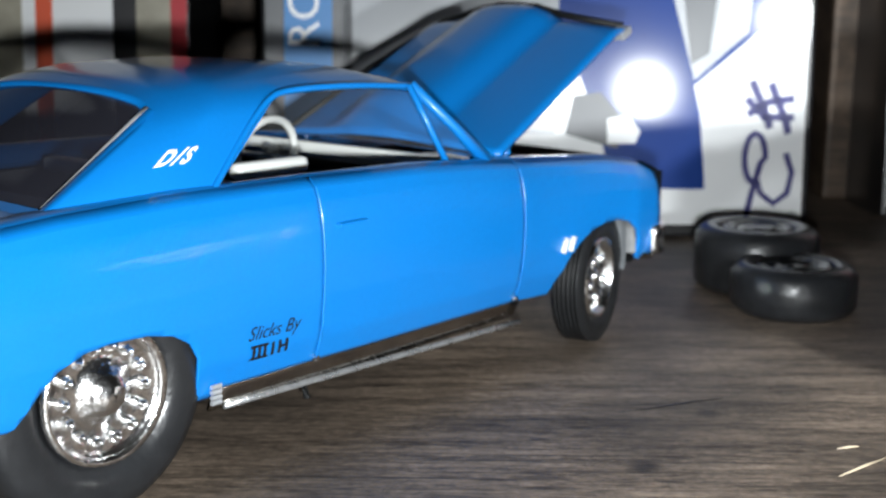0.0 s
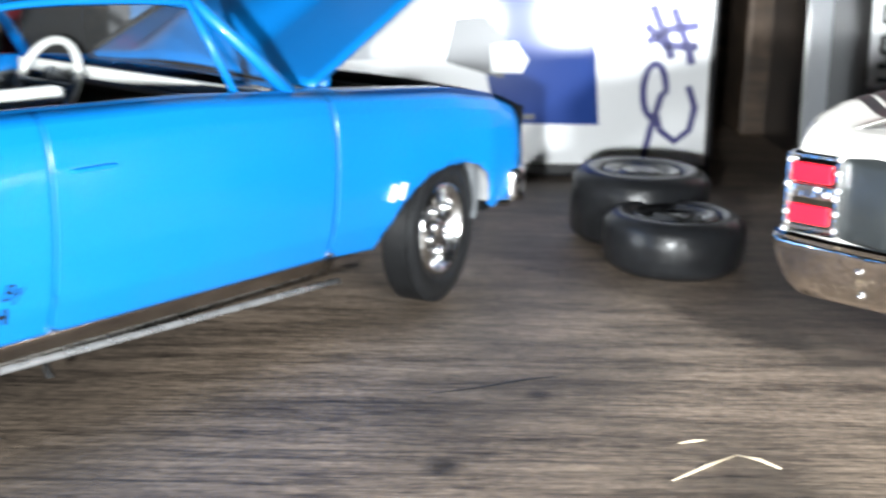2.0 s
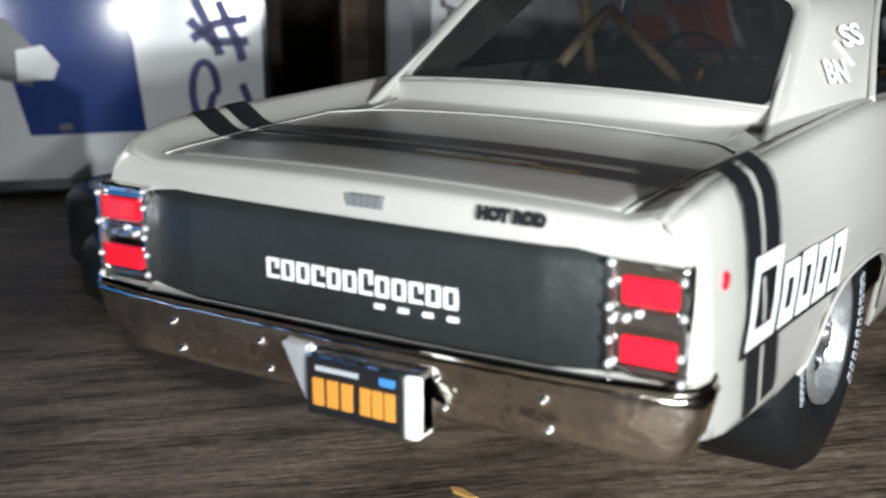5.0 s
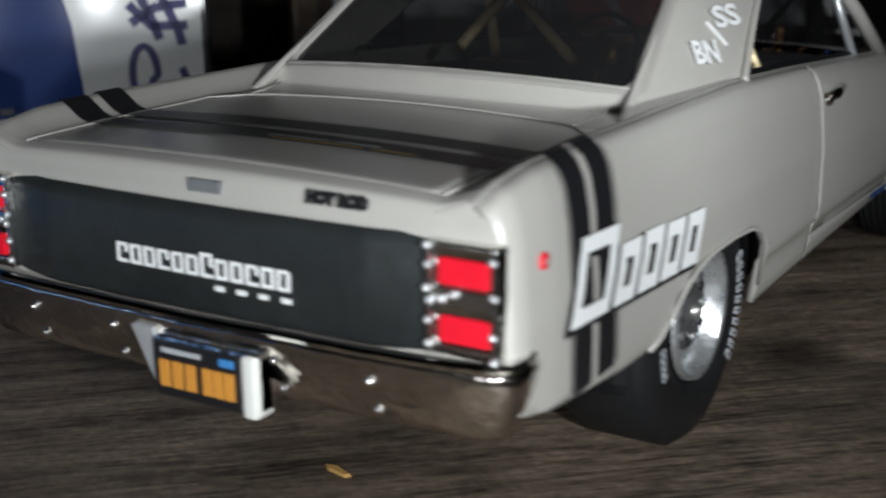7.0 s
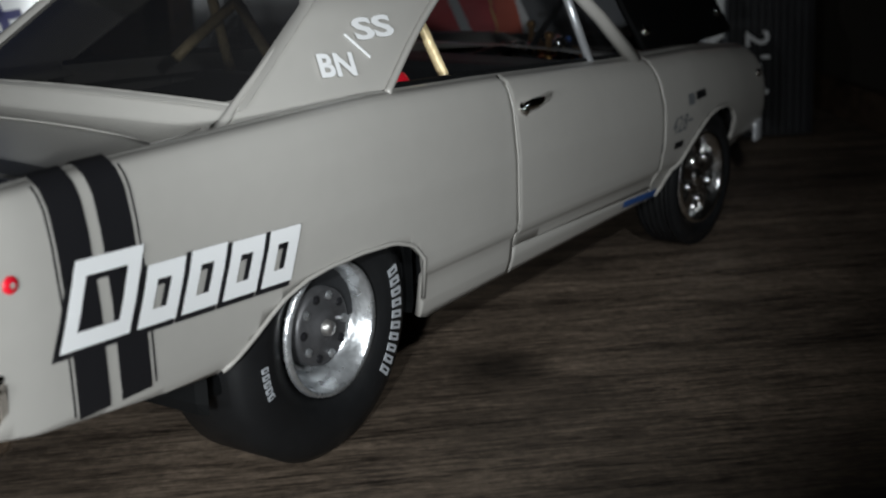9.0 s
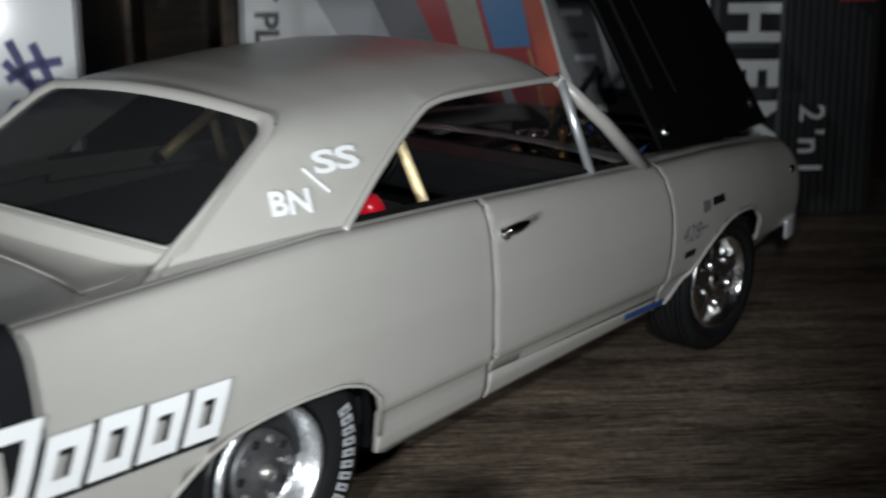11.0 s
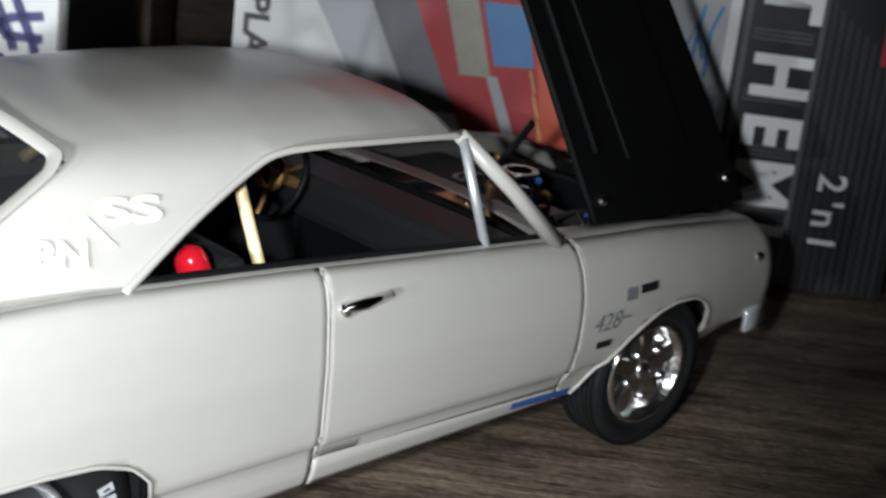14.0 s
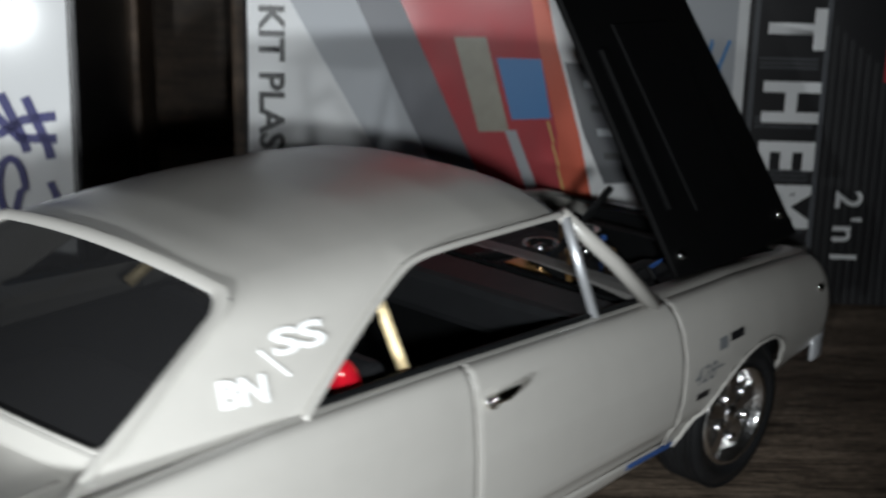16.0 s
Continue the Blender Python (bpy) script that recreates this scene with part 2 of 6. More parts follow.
# ---- mesh helpers ----
def part(name, bm, mat, parent=None, label="", smooth=False, kind=""):
    me = bpy.data.meshes.new(name)
    bm.to_mesh(me)
    bm.free()
    if smooth:
        me.polygons.foreach_set("use_smooth", [True] * len(me.polygons))
    me.materials.append(mat)
    ob = new(name, me)
    ob.parent = parent
    return tagged(ob, label, kind=kind)


def sheet(rows, closed=False):
    bm = bmesh.new()
    vs = [[bm.verts.new(p) for p in r] for r in rows]
    for a, b in zip(vs, vs[1:]):
        n = len(a)
        for i in range(n if closed else n - 1):
            j = (i + 1) % n
            bm.faces.new((a[i], a[j], b[j], b[i]))
    return bm


def lathe(profile, n=40, at=(0, 0, 0), side=1):
    """Turned round the x axis; profile rows are (x outwards, radius)."""
    rows = [[(at[0] + side * x, at[1] + r * math.cos(a), at[2] + r * math.sin(a)) for a in (2 * math.pi * k / n for k in range(n))] for x, r in profile]
    bm = sheet(rows, closed=True)
    bmesh.ops.recalc_face_normals(bm, faces=bm.faces[:])
    return bm


def box(lo, hi, bevel=0.0, m=None, segments=2):
    bm = bmesh.new()
    bmesh.ops.create_cube(bm, size=1, matrix=Matrix.Translation([(a + b) / 2 for a, b in zip(lo, hi)]) @ Matrix.Diagonal([b - a for a, b in zip(lo, hi)] + [1]))
    if bevel:
        bmesh.ops.bevel(bm, geom=bm.edges[:], offset=bevel, segments=segments, affect="EDGES", profile=0.6)
    if m:
        bm.transform(m)
    return bm


def prism(points, depth, m=None, bevel=0.0):
    """A flat outline in x, y, raised by depth in z."""
    bm = bmesh.new()
    f = bm.faces.new([bm.verts.new((x, y, 0)) for x, y in points])
    top = bmesh.ops.extrude_face_region(bm, geom=[f])
    bmesh.ops.translate(bm, verts=[v for v in top["geom"] if isinstance(v, bmesh.types.BMVert)], vec=(0, 0, depth))
    bmesh.ops.recalc_face_normals(bm, faces=bm.faces[:])
    if bevel:
        bmesh.ops.bevel(bm, geom=bm.edges[:], offset=bevel, segments=1, affect="EDGES")
    if m:
        bm.transform(m)
    return bm


def tube(points, r, n=10):
    pts = [Vector(p) for p in points]
    rows = []
    for i, p in enumerate(pts):
        d = (pts[min(i + 1, len(pts) - 1)] - pts[max(i - 1, 0)]).normalized()
        a = d.orthogonal().normalized() if abs(d.z) > 0.99 else d.cross(Vector((0, 0, 1))).normalized()
        b = d.cross(a)
        rr = r[i] if isinstance(r, (list, tuple)) else r
        rows.append([p + rr * (math.cos(t) * a + math.sin(t) * b) for t in (2 * math.pi * k / n for k in range(n))])
    bm = sheet(rows, closed=True)
    bm.verts.ensure_lookup_table()
    bm.faces.new(bm.verts[:n])
    bm.faces.new(bm.verts[-n:])
    bmesh.ops.recalc_face_normals(bm, faces=bm.faces[:])
    return bm


def ring(centre, radius, r, normal, n=28, k=8, span=(0, 360)):
    c, w = Vector(centre), Vector(normal).normalized()
    u = w.orthogonal().normalized()
    v = w.cross(u)
    full = span[1] - span[0] >= 360
    rows = []
    for i in range(n if full else n + 1):
        a = radians(span[0] + (span[1] - span[0]) * i / n)
        o = math.cos(a) * u + math.sin(a) * v
        rows.append([c + (radius + r * math.cos(b)) * o + r * math.sin(b) * w for b in (2 * math.pi * j / k for j in range(k))])
    if full:
        rows.append(rows[0])
    bm = sheet(rows, closed=True)
    bmesh.ops.remove_doubles(bm, verts=bm.verts[:], dist=1e-6)
    bmesh.ops.recalc_face_normals(bm, faces=bm.faces[:])
    return bm


def joined(*bms):
    out = bmesh.new()
    for b in bms:
        me = bpy.data.meshes.new("scratch")
        b.to_mesh(me)
        b.free()
        out.from_mesh(me)
        bpy.data.meshes.remove(me)
    return out


def letters(text, size, shear=0.0, offset=0.0, space=1.0):
    """The word as a flat bmesh, centred on its own middle in x, y."""
    cu = bpy.data.curves.new("scratch", "FONT")
    cu.body, cu.size, cu.shear, cu.offset, cu.space_character = text, size, shear, offset, space
    cu.align_x, cu.align_y = "CENTER", "CENTER"
    cu.resolution_u = 3
    ob = bpy.data.objects.new("scratch", cu)
    scene.collection.objects.link(ob)
    me = bpy.data.meshes.new_from_object(ob.evaluated_get(bpy.context.evaluated_depsgraph_get()))
    bm = bmesh.new()
    bm.from_mesh(me)
    bpy.data.objects.remove(ob)
    bpy.data.curves.remove(cu)
    bpy.data.meshes.remove(me)
    return bm


def table_of(rows):
    ys = [r[0] for r in rows]
    return lambda y, k=1: float(np.interp(y, ys, [r[k] for r in rows]))


def spaced(a, b, step):
    n = max(1, round((b - a) / step))
    return [a + (b - a) * i / n for i in range(n + 1)]


def thick(ob, depth, offset=-1.0):
    s = ob.modifiers.new("thickness", "SOLIDIFY")
    s.thickness, s.offset, s.use_even_offset = depth, offset, False
    return ob


# ---- shelf, back wall, side wall ----
part("table_top", box((-0.75, -0.75, -0.02), (0.194, 0.16, 0.0), 0.001), TABLE, label="weathered brown wooden table top with long grain", kind="structure").matrix_world = SHELF
part("back_wall", box((-0.75, 0.15, 0.0), (0.194, 0.165, 0.6), 0.0), DARKWOOD, label="dark stained wooden back panel", kind="structure").matrix_world = SHELF
part("side_wall", box((0.194, -0.75, -0.02), (0.21, 0.165, 0.6), 0.0), material("dim_painted_panel", (0.040, 0.034, 0.027), 0.7, blotch=0.3, blotch_size=9, grain=0.1), label="dull painted side panel", kind="structure").matrix_world = SHELF
part("baseboard", box((0.190, -0.75, 0.0), (0.194, 0.150, 0.010), 0.0008), DARKWOOD, label="dark strip along the side panel", kind="structure").matrix_world = SHELF
# unseen dark shell added round the shelf; it shuts out the world light
part("room_wall_rear", box((-0.75, -1.8, -0.7), (2.2, -1.78, 1.8), 0.0), material("dark_room_wall", (0.10, 0.09, 0.08), 0.9), label="unseen dark wall added behind the camera", kind="structure").matrix_world = SHELF
part("room_wall_left", box((-1.6, -1.8, -0.7), (-1.58, 0.165, 1.8), 0.0), material("dark_room_wall_b", (0.10, 0.09, 0.08), 0.9), label="unseen dark wall added on the left", kind="structure").matrix_world = SHELF
part("room_ceiling", box((-1.6, -1.8, 0.60), (2.2, 0.165, 0.62), 0.0), material("added_dark_ceiling", (0.05, 0.04, 0.03), 0.9), label="unseen dark ceiling added above the shelf", kind="structure").matrix_world = SHELF
part("room_floor", box((-1.6, -1.8, -0.72), (2.2, 0.165, -0.70), 0.0), material("added_dark_floor", (0.06, 0.05, 0.04), 0.8), label="unseen dark floor added below", kind="structure").matrix_world = SHELF
part("room_wall_right", box((2.2, -1.8, -0.7), (2.22, 0.165, 0.62), 0.0), material("dark_room_wall_c", (0.10, 0.09, 0.08), 0.9), label="unseen dark wall added on the far right", kind="structure").matrix_world = SHELF
part("room_wall_back", box((-1.6, 0.165, -0.7), (2.2, 0.185, 0.62), 0.0), material("dark_room_wall_d", (0.10, 0.09, 0.08), 0.9), label="unseen dark wall added behind the shelf", kind="structure").matrix_world = SHELF
for sx in (-0.042, 0.004):
    post = part("shelf_post", box((sx, 0.075, 0.0), (sx + 0.020, 0.100, 0.45), 0.0015), DARKWOOD)
    post.matrix_world = SHELF
    tagged(post, "dark brown wooden post behind the boxes", "post", "shelf posts")


# ---- model kit boxes standing on end behind the cars ----
def carton(name, origin, angle, width, depth, height, base, label):
    """Front face in local x, z at y = 0; art lies on it."""
    thing = new(name)
    thing.matrix_world = pose(*origin, -3.6, 0, angle)      # leans back a little
    part("lid", box((0, 0, 0.0005), (width, depth * 0.96, height), 0.0012), base, thing)
    part("tray", box((0.001, depth * 0.5, 0), (width - 0.001, depth, height - 0.002), 0.001), CARD_K, thing, "black inner tray")
    return tagged(thing, label, "box", "model kit boxes")


def art(thing, name, points, mat, lift, label=""):
    """A printed field on the front face; points are (along, up)."""
    bm = prism(points, 0.0002 * lift, Matrix.Translation((0, 0.0, 0)) @ Matrix.Rotation(radians(90), 4, "X"))
    return part(name, bm, mat, thing, label)


def rect(a, b, c, d):
    return [(a, c), (b, c), (b, d), (a, d)]


def face_text(thing, text, at, size, mat, lift, turn=-90, label="", scale=(1, 1), bold=0.0):
    bm = letters(text, size, offset=bold)
    bm.transform(Matrix.Translation((at[0], -0.0002 * lift - 0.0001, at[1])) @ Matrix.Rotation(radians(90), 4, "X") @ Matrix.Rotation(radians(turn), 4, "Z") @ Matrix.Diagonal((scale[0], scale[1], 1, 1)))
    return part("lettering", bm, mat, thing, label)


def stroke(thing, points, r, lift, mat=PEN):
    rows = []
    pts = [Vector((p[0], 0, p[1])) for p in points]
    for i, p in enumerate(pts):
        d = (pts[min(i + 1, len(pts) - 1)] - pts[max(i - 1, 0)]).normalized()
        s = Vector((-d.z, 0, d.x)) * r
        rows.append([p + s + Vector((0, -0.0002 * lift, 0)), p - s + Vector((0, -0.0002 * lift, 0))])
    return part("pen_stroke", sheet(rows), mat, thing, "violet felt-pen stroke")


# box with the blue artwork and the pen number, behind the blue car
W1 = 0.157
b1 = carton("kit_box", (-0.128 - W1 * math.cos(radians(44)), 0.101 - W1 * math.sin(radians(44)), 0), 44, W1, 0.075, 0.25, CARD_K, "white and royal blue model kit box with a pen number")
art(b1, "face_print", rect(0.023, W1 - 0.0022, 0.0042, 0.247), CARD_W, 1)
art(b1, "grey_field", [(0.036, 0.030), (0.083, 0.030), (0.092, 0.10), (0.080, 0.247), (0.023, 0.247), (0.023, 0.05)], CARD_G, 1.6)
art(b1, "blue_field", [(0.100, 0.0145), (0.1265, 0.0145), (0.1245, 0.036), (0.1225, 0.044), (0.142, 0.0605), (0.146, 0.080), (0.144, 0.247), (0.0825, 0.247), (0.0835, 0.062), (0.095, 0.034)], CARD_B, 2)
art(b1, "pale_panel", [(0.1155, 0.070), (0.1225, 0.0455), (0.1375, 0.0590), (0.1385, 0.070), (0.136, 0.20), (0.110, 0.20)], CARD_G, 3)
art(b1, "dark_panel", [(0.1165, 0.085), (0.1215, 0.0500), (0.1265, 0.0530), (0.130, 0.085)], CARD_S, 4)
art(b1, "white_panel", [(0.1300, 0.071), (0.1275, 0.0540), (0.1358, 0.0600), (0.1370, 0.071)], CARD_W, 4)
art(b1, "dark_patch", [(0.086, 0.030), (0.101, 0.026), (0.103, 0.034), (0.096, 0.042), (0.088, 0.041)], CARD_S, 2.6)
art(b1, "white_patch", [(0.098, 0.0275), (0.106, 0.0275), (0.1075, 0.031), (0.104, 0.0355), (0.098, 0.0345)], CARD_W, 3.2)
art(b1, "edge_strip", rect(0.0065, 0.0215, 0.0035, 0.247), CARD_SKY, 1)
art(b1, "slate_strip", rect(0.0012, 0.0062, 0.0035, 0.247), CARD_S, 1)
art(b1, "slate_strip", rect(0.0200, 0.0255, 0.0035, 0.247), CARD_S, 1.6)
art(b1, "small_mark", rect(0.1065, 0.1095, 0.0155, 0.0170), CARD_S, 3)
face_text(b1, "RO", (0.0125, 0.0625), 0.0125, WHITE, 2, 90, "white block lettering")
for pts in ([(0.1392, 0.0455), (0.1437, 0.0355), (0.1447, 0.0320)], [(0.1447, 0.0448), (0.1492, 0.0340), (0.1500, 0.0305)],
            [(0.1382, 0.0360), (0.1440, 0.0395), (0.1515, 0.0405)], [(0.1378, 0.0405), (0.1430, 0.0352), (0.1515, 0.0352)]):
    stroke(b1, pts, 0.0011, 3)
stroke(b1, [(0.1385, 0.0060), (0.1402, 0.0140), (0.1425, 0.0225)] + [(0.1407 + 0.0030 * math.cos(radians(a)), 0.0235 + 0.0070 * math.sin(radians(a))) for a in range(0, 300, 18)] + [(0.1425, 0.0135), (0.1465, 0.0105), (0.1503, 0.0135), (0.1515, 0.0195), (0.1495, 0.0250)], 0.0009, 3)

# box with the red car, the striped edge and the big lettering, behind the cream car
W2, EDGE = 0.1548, 0.003          # EDGE: the face's left margin, from which the print is laid out


def inset(points):
    return [(u + EDGE, v) for u, v in points]


b2 = carton("kit_box", (-0.096 - EDGE * math.cos(radians(39.6)), 0.128 - EDGE * math.sin(radians(39.6)), 0), 39.6, W2, 0.085, 0.25, CARD_K, "white and black model kit box standing on end with red artwork")
art(b2, "face_print", rect(0.0, 0.1130, 0.0008, 0.247), PAPER_W, 1)
art(b2, "grey_field", inset([(0.0290, 0.0300), (0.0400, 0.0302), (0.0330, 0.0440), (0.0255, 0.0600), (0.0185, 0.075), (-0.001, 0.12), (-0.003, 0.12), (-0.003, 0.093), (0.0025, 0.075), (0.0115, 0.0595), (0.0232, 0.0396)]), PAPER_G, 1.6)
art(b2, "shade_field", inset([(0.0400, 0.0302), (0.0500, 0.0305), (0.0440, 0.0425), (0.0360, 0.0595), (0.0285, 0.075), (0.0100, 0.12), (-0.001, 0.12), (0.0185, 0.075), (0.0255, 0.0600), (0.0330, 0.0440)]), material("shaded_grey_card", (0.13, 0.135, 0.155), 0.5, blotch=0.4, blotch_size=60, coat=0.1, coat_rough=0.3), 1.8)
art(b2, "dark_field", inset([(-0.003, 0.0008), (0.1085, 0.0008), (0.090, 0.016), (0.060, 0.022), (-0.003, 0.026)]), CARD_S, 2)
art(b2, "red_field", inset([(0.0100, 0.12), (0.0285, 0.075), (0.0383, 0.0546), (0.0480, 0.0340), (0.0560, 0.0185), (0.0695, 0.0172), (0.0765, 0.0240), (0.0725, 0.040), (0.0665, 0.0600), (0.0630, 0.075), (0.0530, 0.12)]), CARD_R, 2.6)
art(b2, "orange_band", inset([(0.0700, 0.0182), (0.0770, 0.0238), (0.0730, 0.040), (0.0670, 0.060), (0.0634, 0.075), (0.0535, 0.12), (0.0505, 0.12), (0.0598, 0.075), (0.0628, 0.060), (0.0680, 0.040)]), CARD_O, 3.2)
art(b2, "tan_patch", inset([(0.0437, 0.0610), (0.0500, 0.0396), (0.0570, 0.0398), (0.0510, 0.0612)]), CARD_T, 3.2)
art(b2, "blue_patch", inset([(0.0535, 0.0566), (0.0575, 0.0426), (0.0665, 0.0431), (0.0636, 0.0566)]), CARD_SKY, 3.8)
art(b2, "pale_streak", inset([(0.0560, 0.0400), (0.0585, 0.0402), (0.0640, 0.0270), (0.0615, 0.0265)]), PAPER_G, 3.4)
art(b2, "grey_streak", inset([(0.0590, 0.0760), (0.0605, 0.0760), (0.0560, 0.0960), (0.0545, 0.0960)]), PAPER_G, 3.4)
for k in range(4):
    u, v = 0.0655 + 0.0014 * k, 0.0425 - 0.0055 * k
    art(b2, "fine_line", inset([(u, v), (u + 0.0005, v), (u + 0.0021, v - 0.0050), (u + 0.0016, v - 0.0050)]), GOLD_PRINT, 4.2)
art(b2, "engine_print", inset([(0.0690, 0.0560), (0.0800, 0.0560), (0.0880, 0.0290), (0.0795, 0.0280), (0.0740, 0.0400)]), CARD_S, 2.2)
for k in range(4):
    u, v = 0.0735 + 0.0018 * k, 0.0520 - 0.0055 * k
    art(b2, "engine_line", inset([(u, v), (u + 0.0050, v), (u + 0.0054, v - 0.0016), (u + 0.0004, v - 0.0016)]), CARD_D if k % 2 else PAPER_G, 2.8)
art(b2, "pale_sky", inset(rect(0.0860, 0.1075, 0.030, 0.12)), PAPER_G, 1.6)
art(b2, "black_edge", rect(0.1138, W2, 0.0008, 0.247), CARD_K, 1.2)
for i in range(11):
    u = 0.1325 + 0.00195 * i
    art(b2, "edge_stripe", rect(u, u + 0.00085, 0.001, 0.066 - 0.0016 * i), CARD_D, 1.8)
for i in range(2):
    u = 0.1142 + 0.0162 * i
    art(b2, "edge_stripe", rect(u, u + 0.0012, 0.001, 0.20), CARD_S, 1.8)
for v in (0.0735, 0.0560, 0.0425, 0.0302, 0.0180):
    for k in range(3):
        art(b2, "hatch_line", rect(0.1162, 0.1294, v + 0.0010 * k, v + 0.0010 * k + 0.0004), CARD_S, 1.8)
for ch, v in (("T", 0.0650), ("H", 0.0484), ("E", 0.0363), ("M", 0.0241), ("I", 0.0136)):
    face_text(b2, ch, (0.1232, v), 0.0165, WHITE, 3, -90, "white block letter", (0.88, 1.05), 0.0006)
for ch, v in (("2", 0.0262), ("'", 0.0215), ("n", 0.0180), ("1", 0.0125)):
    face_text(b2, ch, (0.1390, v), 0.0088, PAPER_W, 3, -90, "pale letter", (1, 1), 0.00012)
face_text(b2, "KIT PLASTIC", (0.0050, 0.0440), 0.0080, INK, 2, -90, "black lettering", (1.06, 1.0), 0.00025)
art(b2, "red_corner", rect(0.1445, 0.1535, 0.0535, 0.085), CARD_R, 2)
for pts in ([(0.0985, 0.050), (0.1010, 0.058), (0.1030, 0.050)], [(0.1005, 0.047), (0.1020, 0.062)], [(0.1040, 0.046), (0.1040, 0.056), (0.1060, 0.062)], [(0.0970, 0.0440), (0.1000, 0.0475), (0.1045, 0.0440)]):
    stroke(b2, inset(pts), 0.0004, 3, CARD_SKY)

# further boxes
b0 = carton("kit_box", (-0.128 - 0.335 * math.cos(radians(44)), 0.101 - 0.335 * math.sin(radians(44)), 0), 44, 0.158, 0.075, 0.25, CARD_K, "white model kit box with orange and red bands")
art(b0, "face_print", rect(0.002, 0.137, 0.003, 0.247), CARD_W, 1)
art(b0, "orange_band", [(0.1155, 0.003), (0.1200, 0.003), (0.1215, 0.247), (0.1165, 0.247)], CARD_O, 2)
art(b0, "grey_field", rect(0.100, 0.112, 0.003, 0.247), CARD_T, 2)
art(b0, "grey_field", rect(0.1435, 0.1530, 0.003, 0.247), CARD_T, 1.5)
art(b0, "red_band", rect(0.1530, 0.1575, 0.003, 0.247), CARD_R, 1.5)
b3 = carton("kit_box", (-0.1275, 0.1500, 0), 42, 0.026, 0.05, 0.25, CARD_K, "narrow grey-white box standing in the gap between larger boxes")
art(b3, "face_print", rect(0.001, 0.025, 0.004, 0.247), CARD_G, 1)


# ---- wheels ----
def tyre_bm(r, rim, width, tread=0.0):
    h = width / 2
    k = min(0.0022, width * 0.2)
    prof = [(-h + 0.0012, rim), (-h, rim + (r - rim) * 0.35), (-h, rim + (r - rim) * 0.6), (-h + k * 0.35, r - k * 0.55), (-h + k, r)]
    if tread:
        for j in (-2, -1, 0, 1, 2):
            c = j * width / 6.5
            prof += [(c - 0.0008, r), (c - 0.0005, r - tread), (c + 0.0005, r - tread), (c + 0.0008, r)]
    prof += [(h - k, r), (h - k * 0.35, r - k * 0.55), (h, rim + (r - rim) * 0.6), (h, rim + (r - rim) * 0.35), (h - 0.0012, rim), (-h + 0.0012, rim)]
    return prof


